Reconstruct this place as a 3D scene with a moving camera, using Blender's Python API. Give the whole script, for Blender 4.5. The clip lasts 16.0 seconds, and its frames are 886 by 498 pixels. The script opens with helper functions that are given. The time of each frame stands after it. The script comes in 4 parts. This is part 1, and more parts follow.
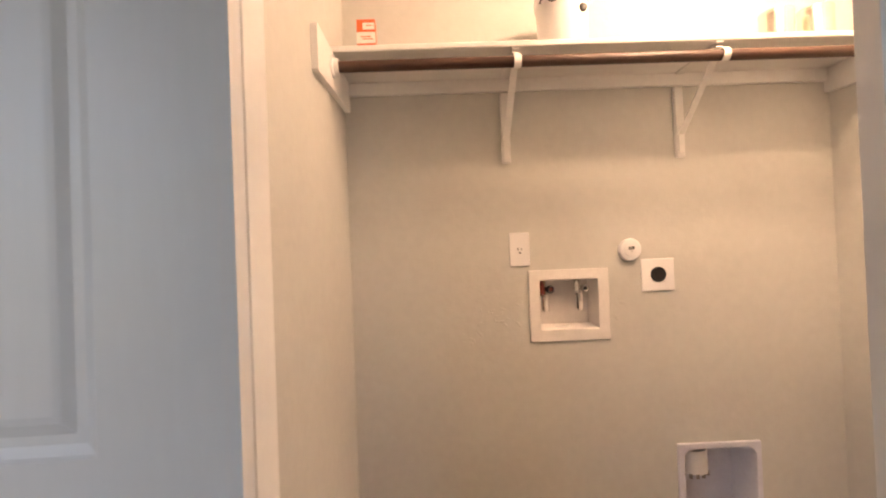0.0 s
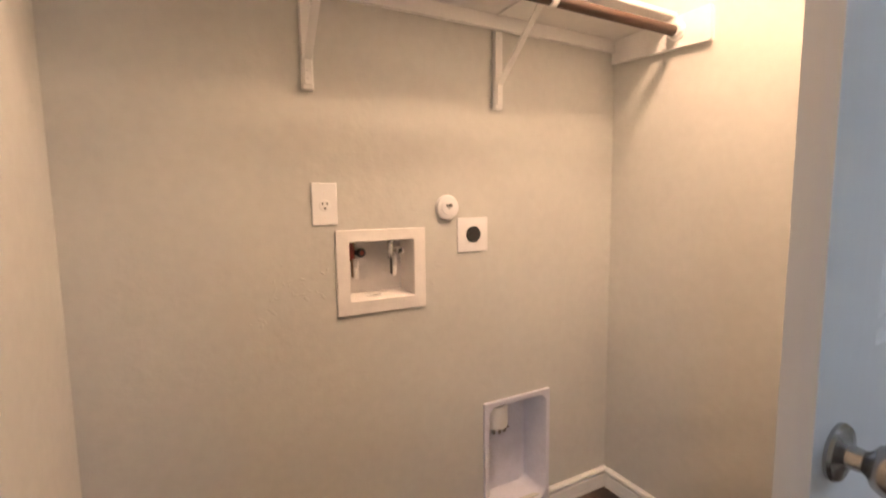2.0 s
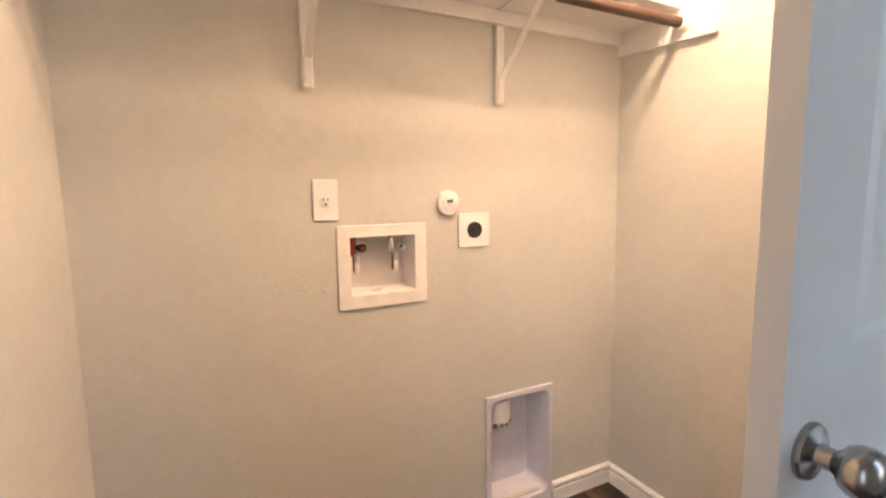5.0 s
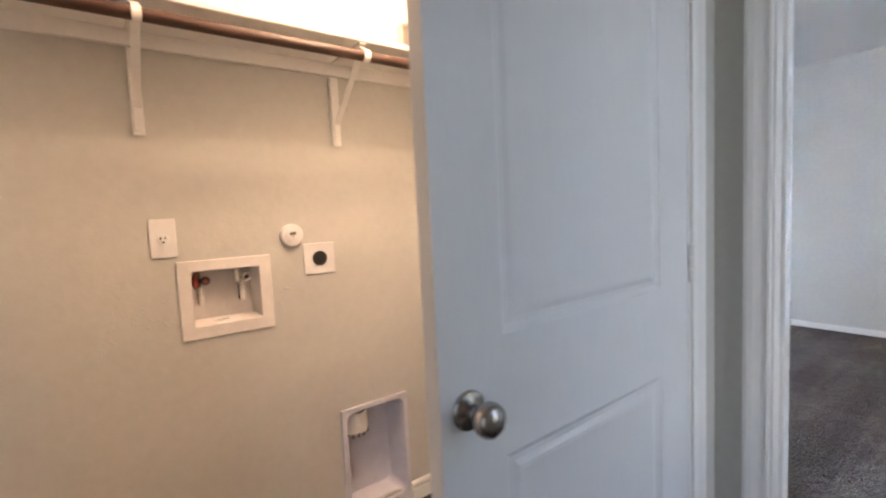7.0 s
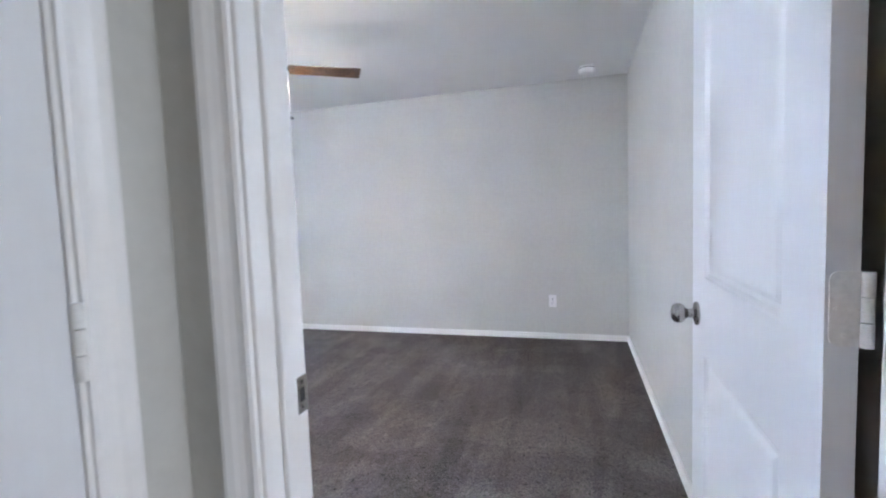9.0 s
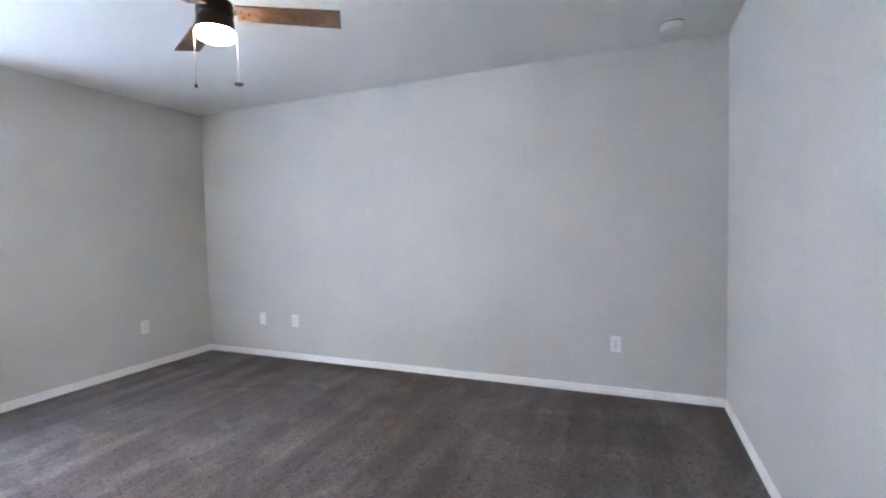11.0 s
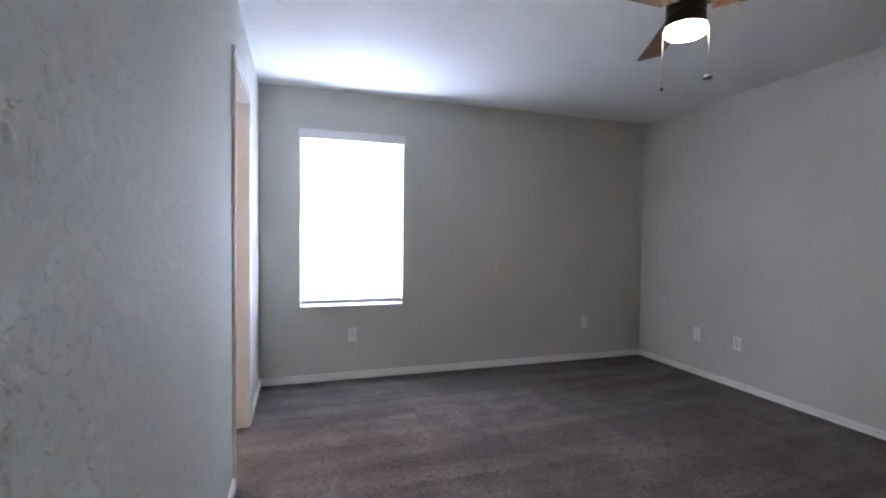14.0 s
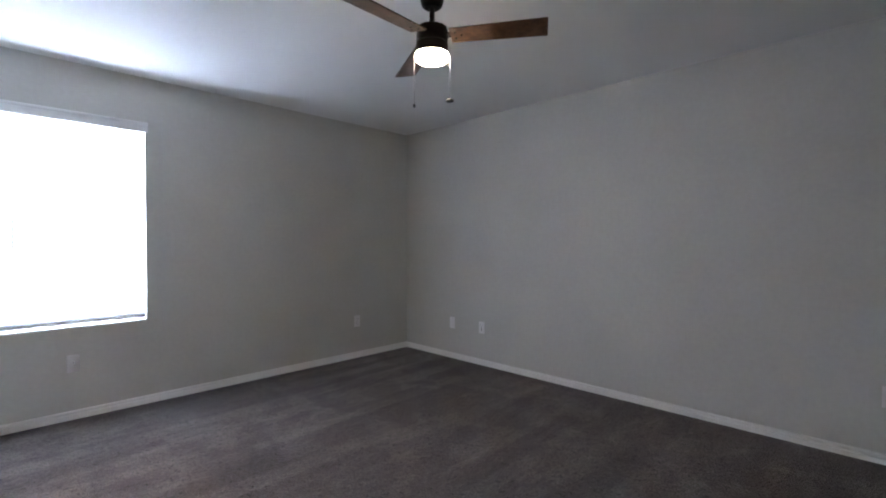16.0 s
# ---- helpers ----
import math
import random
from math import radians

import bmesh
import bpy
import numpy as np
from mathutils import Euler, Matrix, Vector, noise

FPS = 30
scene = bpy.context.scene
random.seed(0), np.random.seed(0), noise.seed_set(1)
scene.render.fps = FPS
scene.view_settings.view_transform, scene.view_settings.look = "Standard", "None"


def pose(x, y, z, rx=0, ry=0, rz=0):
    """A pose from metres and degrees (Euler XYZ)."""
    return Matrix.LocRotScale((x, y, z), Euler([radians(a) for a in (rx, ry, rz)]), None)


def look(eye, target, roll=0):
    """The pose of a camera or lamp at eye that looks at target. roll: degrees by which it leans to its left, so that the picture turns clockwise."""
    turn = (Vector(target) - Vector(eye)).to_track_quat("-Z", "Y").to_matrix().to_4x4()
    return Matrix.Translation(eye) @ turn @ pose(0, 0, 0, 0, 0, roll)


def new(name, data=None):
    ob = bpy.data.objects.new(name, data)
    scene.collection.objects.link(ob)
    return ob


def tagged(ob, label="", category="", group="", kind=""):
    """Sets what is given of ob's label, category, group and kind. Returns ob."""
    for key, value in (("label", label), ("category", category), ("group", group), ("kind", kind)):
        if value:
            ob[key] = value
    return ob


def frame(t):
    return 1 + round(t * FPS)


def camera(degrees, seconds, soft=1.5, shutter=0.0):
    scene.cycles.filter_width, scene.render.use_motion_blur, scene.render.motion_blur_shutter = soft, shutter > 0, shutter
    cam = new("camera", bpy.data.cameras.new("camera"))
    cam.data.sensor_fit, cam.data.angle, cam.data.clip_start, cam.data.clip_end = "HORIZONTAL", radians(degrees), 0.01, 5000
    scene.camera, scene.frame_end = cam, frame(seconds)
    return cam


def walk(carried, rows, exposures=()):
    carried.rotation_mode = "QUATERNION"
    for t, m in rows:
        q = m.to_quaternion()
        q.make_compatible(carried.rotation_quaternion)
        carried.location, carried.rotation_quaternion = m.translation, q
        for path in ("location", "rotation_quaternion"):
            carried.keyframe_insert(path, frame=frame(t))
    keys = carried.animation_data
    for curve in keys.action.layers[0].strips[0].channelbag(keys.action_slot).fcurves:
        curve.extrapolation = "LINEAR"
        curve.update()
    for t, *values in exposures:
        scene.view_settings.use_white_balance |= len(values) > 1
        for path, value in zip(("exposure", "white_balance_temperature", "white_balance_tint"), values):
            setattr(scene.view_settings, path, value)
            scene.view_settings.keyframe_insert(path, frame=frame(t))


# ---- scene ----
cam = camera(88.7, 16.0, soft=2.0, shutter=0.3)
PATH = [
    (0, (0.588, 0.653, 1.206), (0.619, 2.652, 1.231), -2.2),
    (0.5, (0.598, 0.797, 1.204), (0.761, 2.791, 1.232), -1.7),
    (1, (0.603, 0.884, 1.225), (1.01, 2.842, 1.181), -0.8),
    (1.5, (0.599, 0.941, 1.23), (1.328, 2.8, 1.112), -0.9),
    (2, (0.576, 0.968, 1.217), (1.508, 2.726, 1.009), -0.7),
    (2.5, (0.557, 0.968, 1.139), (1.457, 2.681, 0.631), -0.8),
    (3, (0.546, 0.952, 1.078), (1.373, 2.603, 0.309), -0.4),
    (3.5, (0.539, 0.944, 1.056), (1.338, 2.561, 0.191), -0.2),
    (4, (0.557, 0.962, 1.099), (1.396, 2.637, 0.4), -0.1),
    (4.2, (0.569, 0.974, 1.137), (1.445, 2.688, 0.594), 0.1),
    (6.3, (0.662, 0.747, 1.248), (1.505, 2.556, 1.119), -0.5),
    (6.5, (0.658, 0.713, 1.249), (1.628, 2.455, 1.091), 0.1),
    (7, (0.744, 0.635, 1.252), (1.933, 2.235, 1.094), -2.7),
    (7.5, (0.963, 0.455, 1.249), (2.226, 2.002, 1.137), 0.1),
    (8, (1.161, 0.375, 1.251), (2.765, 1.561, 1.115), 0.5),
    (8.5, (1.405, 0.495, 1.249), (3.246, 1.268, 1.148), -0.9),
    (9, (1.559, 0.594, 1.232), (3.471, 1.163, 1.089), -2.1),
    (9.2, (1.641, 0.597, 1.229), (3.561, 1.129, 1.058), -2.3),
    (11.3, (2.634, 0.748, 1.237), (4.423, 1.639, 1.188), -0.5),
    (11.5, (2.652, 0.749, 1.218), (4.316, 1.858, 1.192), 0.5),
    (12, (2.637, 0.762, 1.208), (3.973, 2.25, 1.186), 1.3),
    (12.5, (2.599, 0.828, 1.228), (3.58, 2.57, 1.182), 0.9),
    (13, (2.552, 0.868, 1.229), (3.267, 2.735, 1.181), 0.8),
    (13.5, (2.53, 0.884, 1.234), (3.119, 2.795, 1.177), 0.7),
    (14, (2.525, 0.895, 1.236), (3.138, 2.798, 1.183), 0.6),
    (14.5, (2.536, 0.895, 1.239), (3.466, 2.665, 1.205), -0.1),
    (15, (2.536, 0.882, 1.233), (3.73, 2.486, 1.203), -0.4),
    (15.5, (2.539, 0.861, 1.231), (3.905, 2.322, 1.201), -0.4),
    (16, (2.55, 0.849, 1.229), (3.977, 2.251, 1.195), 0.0),
]
# seconds, stops, kelvin, tint
EXPOSURES = [(0, 1.42, 6760, 13), (0.5, 1.43, 6640, 12), (2.5, 1.43, 6480, 11), (3, 1.45, 6440, 10), (3.5, 1.8, 6420, 10), (4.2, 1.95, 6400, 10), (6.3, 1.45, 6420, 10), (7, 1.48, 6360, 11),
             (8, 1.5, 6390, 10), (8.5, 1.56, 6340, 11), (9.2, 1.64, 6280, 12), (11.5, 1.5, 6230, 11), (12.1, 1.42, 6270, 10), (12.5, 1.15, 6420, 11), (13, 0.74, 6510, 13), (13.5, 0.37, 6560, 14),
             (14, 0.15, 6560, 14), (14.5, -0.1, 6530, 13), (15, -0.09, 6580, 12), (15.5, -0.04, 6610, 12), (16, 0.08, 6620, 12)]
walk(cam, [(t, look(eye, target, roll)) for t, eye, target, roll in PATH], EXPOSURES)

# ---------------------------------------------------------------- plan, in metres
LX0, LX1 = 0.283, 2.04        # laundry side walls
LYB = 2.275                   # laundry back wall
HYN, LYF = 1.20, 1.272        # hall face and laundry face of the wall with the double door
HYS = 0.08                    # hall south wall
EX = 2.118                    # hall face of the wall with the bedroom entry
BX0, BX1 = 2.235, 5.945       # bedroom west and east walls
BYS, BYN = 0.152, 4.762        # bedroom south and north walls
CEIL = 2.43
PILE = 0.028                  # carpet surface over the hard floor
DOOR_TOP = 2.045
JL0, JL1 = 0.365, 1.962       # laundry jamb faces
EY0, EY1 = 0.236, 1.055       # bedroom entry jamb faces
CY0, CY1 = 3.280, 3.943        # inner doorway of the bedroom
WX0, WX1, WZ0, WZ1 = 2.550, 3.403, 0.640, 2.076

# ---------------------------------------------------------------- light
world = bpy.data.worlds.new("sky")
scene.world = world
world.use_nodes = True
wn = world.node_tree.nodes
sky = wn.new("ShaderNodeTexSky")
sky.sky_type = "NISHITA"
sky.sun_disc = False
sky.sun_elevation = radians(50)
sky.sun_rotation = radians(200)
world.node_tree.links.new(sky.outputs[0], wn["Background"].inputs[0])
wn["Background"].inputs[1].default_value = 0.15


def lamp(name, kind, m, energy, color, size, size_y=0.0):
    d = bpy.data.lights.new(name, kind)
    d.energy, d.color = energy, color
    if kind == "AREA":
        d.shape, d.size, d.size_y = "RECTANGLE", size, size_y
    else:
        d.shadow_soft_size = size
    ob = new(name, d)
    ob.matrix_world = m
    return ob


lamp("laundry_lamp", "POINT", pose(1.54, 1.61, 2.345), 20.5, (1.0, 0.648, 0.420), 0.075)
lamp("bedroom_daylight", "AREA", look((2.98, 5.02, 1.34), (2.98, 3.0, 1.34)), 630, (0.612, 0.752, 1.0), 1.0, 1.55)
# added fill for the shut closet leaf, shining through an invented opening
lamp("hall_door_fill", "AREA", look((1.83, -0.10, 1.55), (1.83, 1.2, 1.40)), 1.0, (0.92, 0.94, 1.0), 0.44, 1.6)
# second added fill, brightens the folded leaf through an unseen, made-up doorway
lamp("west_hall_fill", "AREA", look((-0.55, -0.12, 1.10), (-0.55, 1.2, 1.10)), 0.95, (1.0, 0.90, 0.86), 0.75, 1.9)
lamp("bath_lamp", "POINT", pose(1.80, 3.95, 2.32), 66, (1.0, 0.74, 0.58), 0.10)


# ---------------------------------------------------------------- materials
def material(name, base, rough=0.5, metal=0.0, vary=0.0, vscale=3.0, grain=0.0, gscale=60.0, bump=0.0, bscale=80.0, bdist=0.002,
             stretch=(1, 1, 1), random_value=0.0, emit=None, strength=0.0, spec=0.5, detail=4.0, bdetail=3.0, plateau=None):
    """Principled paint, plastic, metal or cloth: broad stains, fine grain and relief, all at world size."""
    mt = bpy.data.materials.new(name)
    mt.use_nodes = True
    nt = mt.node_tree
    b = nt.nodes["Principled BSDF"]
    b.inputs["Roughness"].default_value = rough
    b.inputs["Metallic"].default_value = metal
    b.inputs["Specular IOR Level"].default_value = spec
    geo = nt.nodes.new("ShaderNodeNewGeometry")
    mp = nt.nodes.new("ShaderNodeMapping")
    mp.inputs["Scale"].default_value = stretch
    nt.links.new(geo.outputs["Position"], mp.inputs["Vector"])

    def noise_of(scale, det, rng):
        n = nt.nodes.new("ShaderNodeTexNoise")
        n.inputs["Scale"].default_value = scale
        n.inputs["Detail"].default_value = det
        nt.links.new(mp.outputs[0], n.inputs["Vector"])
        r = nt.nodes.new("ShaderNodeMapRange")
        r.inputs["From Min"].default_value, r.inputs["From Max"].default_value = 0.3, 0.7
        r.inputs["To Min"].default_value, r.inputs["To Max"].default_value = 1 - rng, 1 + rng
        nt.links.new(n.outputs[0], r.inputs[0])
        return n, r.outputs[0]

    value = None
    for amount, scale, det in ((vary, vscale, 3.0), (grain, gscale, detail)):
        if amount:
            out = noise_of(scale, det, amount)[1]
            if value is None:
                value = out
            else:
                mu = nt.nodes.new("ShaderNodeMath")
                mu.operation = "MULTIPLY"
                nt.links.new(value, mu.inputs[0])
                nt.links.new(out, mu.inputs[1])
                value = mu.outputs[0]
    if random_value:
        oi = nt.nodes.new("ShaderNodeObjectInfo")
        r = nt.nodes.new("ShaderNodeMapRange")
        r.inputs["To Min"].default_value, r.inputs["To Max"].default_value = 1 - random_value, 1 + random_value
        nt.links.new(oi.outputs["Random"], r.inputs[0])
        if value is None:
            value = r.outputs[0]
        else:
            mu = nt.nodes.new("ShaderNodeMath")
            mu.operation = "MULTIPLY"
            nt.links.new(value, mu.inputs[0])
            nt.links.new(r.outputs[0], mu.inputs[1])
            value = mu.outputs[0]
    if value is not None:
        vm = nt.nodes.new("ShaderNodeVectorMath")
        vm.operation = "SCALE"
        vm.inputs[0].default_value = base
        nt.links.new(value, vm.inputs["Scale"])
        nt.links.new(vm.outputs[0], b.inputs["Base Color"])
    else:
        b.inputs["Base Color"].default_value = (*base, 1)
    if bump:
        n = nt.nodes.new("ShaderNodeTexNoise")
        n.inputs["Scale"].default_value = bscale
        n.inputs["Detail"].default_value = bdetail
        nt.links.new(mp.outputs[0], n.inputs["Vector"])
        bp = nt.nodes.new("ShaderNodeBump")
        bp.inputs["Strength"].default_value = bump
        bp.inputs["Distance"].default_value = bdist
        height = n.outputs[0]
        if plateau:
            pl = nt.nodes.new("ShaderNodeMapRange")
            pl.interpolation_type = "SMOOTHSTEP"
            pl.inputs["From Min"].default_value, pl.inputs["From Max"].default_value = plateau
            nt.links.new(height, pl.inputs[0])
            height = pl.outputs[0]
        nt.links.new(height, bp.inputs["Height"])
        nt.links.new(bp.outputs[0], b.inputs["Normal"])
    if emit:
        b.inputs["Emission Color"].default_value = (*emit, 1)
        b.inputs["Emission Strength"].default_value = strength
    return mt


PAINT = (0.579, 0.573, 0.539)
WALL = material("wall_paint", PAINT, 0.72, vary=0.035, vscale=1.7, grain=0.025, gscale=34, bump=0.30, bscale=42, bdist=0.004, spec=0.35)
KNOCKDOWN = material("knockdown_wall_paint", PAINT, 0.72, vary=0.035, vscale=1.7, grain=0.03, gscale=34, bump=0.5, bscale=32, bdist=0.0030, spec=0.4, bdetail=2.5, plateau=(0.50, 0.60))
CEILING = material("ceiling_paint", (0.82, 0.82, 0.81), 0.8, vary=0.02, vscale=1.3, bump=0.3, bscale=45, bdist=0.004)
TRIM = material("trim_paint", (0.85, 0.845, 0.83), 0.32, vary=0.025, vscale=4, grain=0.012, gscale=70, bump=0.08, bscale=25, bdist=0.002)
DOORPAINT = material("door_paint", (0.76, 0.765, 0.775), 0.36, vary=0.02, vscale=3, grain=0.012, gscale=90, bump=0.04, bscale=120, bdist=0.001, stretch=(1, 1, 0.12))
SHELFPAINT = material("shelf_paint", (0.80, 0.785, 0.765), 0.45, vary=0.04, vscale=6, grain=0.02, gscale=60, bump=0.1, bscale=50)
PLASTIC = material("white_plastic", (0.82, 0.81, 0.815), 0.38, vary=0.015, vscale=15)
WHITEPLASTIC = material("bright_white_plastic", (0.88, 0.88, 0.87), 0.4, vary=0.01, vscale=20)
BOXPLASTIC = material("moulded_box_plastic", (0.82, 0.785, 0.76), 0.45, vary=0.05, vscale=18, grain=0.02, gscale=120)
VENTPLASTIC = material("vent_plastic", (0.67, 0.665, 0.74), 0.42, vary=0.05, vscale=14, grain=0.03, gscale=90)
NICKEL = material("satin_nickel", (0.42, 0.40, 0.38), 0.27, metal=1.0, vary=0.06, vscale=40)
CHROME = material("chrome", (0.75, 0.74, 0.72), 0.16, metal=1.0, vary=0.05, vscale=60)
BLACK = material("black_plastic", (0.018, 0.017, 0.017), 0.4, vary=0.1, vscale=40)
DARKMETAL = material("dark_bronze_metal", (0.028, 0.023, 0.020), 0.42, metal=0.6, vary=0.15, vscale=30)
BRASS = material("aged_brass", (0.30, 0.20, 0.12), 0.35, metal=1.0, vary=0.2, vscale=60)
DARKCHROME = material("dull_chrome", (0.34, 0.31, 0.29), 0.3, metal=1.0, vary=0.2, vscale=70)
RED = material("red_plastic", (0.23, 0.035, 0.02), 0.45, vary=0.1, vscale=40)
ORANGE = material("orange_card", (0.68, 0.12, 0.03), 0.6, vary=0.06, vscale=40)
PAPER = material("white_card", (0.80, 0.77, 0.72), 0.7, vary=0.04, vscale=60)
INK = material("dark_ink", (0.05, 0.045, 0.04), 0.7, vary=0.1, vscale=80)
TIN = material("tin_can", (0.74, 0.70, 0.62), 0.24, metal=1.0, vary=0.06, vscale=20)
RODWOOD = material("rod_wood", (0.060, 0.027, 0.017), 0.45, vary=0.25, vscale=9, grain=0.2, gscale=60, stretch=(0.12, 1, 1))
BATHFLOOR = material("bath_floor", (0.40, 0.36, 0.32), 0.5, vary=0.1, vscale=4, grain=0.05)
GLASS = bpy.data.materials.new("window_glass")
GLASS.use_nodes = True
gb = GLASS.node_tree.nodes["Principled BSDF"]
gb.inputs["Transmission Weight"].default_value, gb.inputs["Roughness"].default_value, gb.inputs["IOR"].default_value = 1.0, 0.0, 1.45
GLOBE = material("lit_globe", (0.9, 0.88, 0.84), 0.3, vary=0.01, emit=(1.0, 0.86, 0.70), strength=62.0)
HINGEPAINT = material("painted_hinge", (0.77, 0.765, 0.74), 0.34, vary=0.05, vscale=60, grain=0.04, gscale=200)


def blind_material():
    """White faux-wood slat that lets some daylight through."""
    mt = bpy.data.materials.new("blind_slat")
    mt.use_nodes = True
    nt = mt.node_tree
    out = nt.nodes["Material Output"]
    nt.nodes.remove(nt.nodes["Principled BSDF"])
    di, tr, mx = (nt.nodes.new(k) for k in ("ShaderNodeBsdfDiffuse", "ShaderNodeBsdfTranslucent", "ShaderNodeMixShader"))
    no = nt.nodes.new("ShaderNodeTexNoise")
    no.inputs["Scale"].default_value = 30
    ramp = nt.nodes.new("ShaderNodeMapRange")
    ramp.inputs["To Min"].default_value, ramp.inputs["To Max"].default_value = 0.82, 0.9
    co = nt.nodes.new("ShaderNodeCombineColor")
    nt.links.new(no.outputs[0], ramp.inputs[0])
    for n in range(3):
        nt.links.new(ramp.outputs[0], co.inputs[n])
    nt.links.new(co.outputs[0], di.inputs[0])
    nt.links.new(co.outputs[0], tr.inputs[0])
    mx.inputs[0].default_value = 0.70
    nt.links.new(di.outputs[0], mx.inputs[1])
    nt.links.new(tr.outputs[0], mx.inputs[2])
    nt.links.new(mx.outputs[0], out.inputs[0])
    return mt


SLAT = blind_material()


def plank_material():
    """Printed vinyl plank: long tone bands, fine dark streaks, every plank shifted and toned on its own."""
    mt = bpy.data.materials.new("vinyl_plank")
    mt.use_nodes = True
    nt = mt.node_tree
    N, L = nt.nodes, nt.links
    b = N["Principled BSDF"]
    geo, oi = N.new("ShaderNodeNewGeometry"), N.new("ShaderNodeObjectInfo")
    cx = N.new("ShaderNodeCombineXYZ")
    mul = N.new("ShaderNodeMath")
    mul.operation, mul.inputs[1].default_value = "MULTIPLY", 37.0
    L.new(oi.outputs["Random"], mul.inputs[0])
    L.new(mul.outputs[0], cx.inputs[2])
    add = N.new("ShaderNodeVectorMath")
    L.new(geo.outputs["Position"], add.inputs[0])
    L.new(cx.outputs[0], add.inputs[1])

    def band(sx, sy, det, rough=0.6, dist=0.0):
        mp, n = N.new("ShaderNodeMapping"), N.new("ShaderNodeTexNoise")
        mp.inputs["Scale"].default_value = (sx, sy, 1)
        L.new(add.outputs[0], mp.inputs[0])
        L.new(mp.outputs[0], n.inputs[0])
        n.inputs["Scale"].default_value, n.inputs["Detail"].default_value, n.inputs["Roughness"].default_value = 1.0, det, rough
        n.inputs["Distortion"].default_value = dist
        return n.outputs[0]

    broad, fine, knot = band(12, 0.5, 2.0, 0.5, 0.3), band(85, 2.2, 5.0, 0.7, 0.2), band(26, 5.0, 4.0, 0.6, 1.6)
    ramp = N.new("ShaderNodeValToRGB")
    ramp.color_ramp.elements[0].position, ramp.color_ramp.elements[1].position = 0.37, 0.67
    ramp.color_ramp.elements[0].color, ramp.color_ramp.elements[1].color = (0.026, 0.0165, 0.0125, 1), (0.185, 0.133, 0.094, 1)
    e = ramp.color_ramp.elements.new(0.52)
    e.color = (0.072, 0.048, 0.035, 1)
    s1 = N.new("ShaderNodeMath"); s1.operation = "MULTIPLY_ADD"; s1.inputs[1].default_value = 0.20; L.new(fine, s1.inputs[0]); L.new(broad, s1.inputs[2])
    s2 = N.new("ShaderNodeMath"); s2.operation = "MULTIPLY_ADD"; s2.inputs[1].default_value = 0.22; L.new(knot, s2.inputs[0]); L.new(s1.outputs[0], s2.inputs[2])
    s3 = N.new("ShaderNodeMath"); s3.operation = "MULTIPLY_ADD"; s3.inputs[1].default_value = 0.15; L.new(oi.outputs["Random"], s3.inputs[0]); L.new(s2.outputs[0], s3.inputs[2])
    s4 = N.new("ShaderNodeMath"); s4.operation = "SUBTRACT"; s4.inputs[1].default_value = 0.295; L.new(s3.outputs[0], s4.inputs[0])
    L.new(s4.outputs[0], ramp.inputs[0])
    L.new(ramp.outputs[0], b.inputs["Base Color"])
    b.inputs["Roughness"].default_value = 0.48
    bp = N.new("ShaderNodeBump")
    bp.inputs["Strength"].default_value, bp.inputs["Distance"].default_value = 0.25, 0.001
    L.new(fine, bp.inputs["Height"])
    L.new(bp.outputs[0], b.inputs["Normal"])
    return mt


PLANK = plank_material()


def blade_material():
    mt = material("blade_wood", (0.082, 0.043, 0.024), 0.40, vary=0.45, vscale=11, grain=0.35, gscale=40, bump=0.1, bscale=60)
    return mt


BLADEWOOD = blade_material()


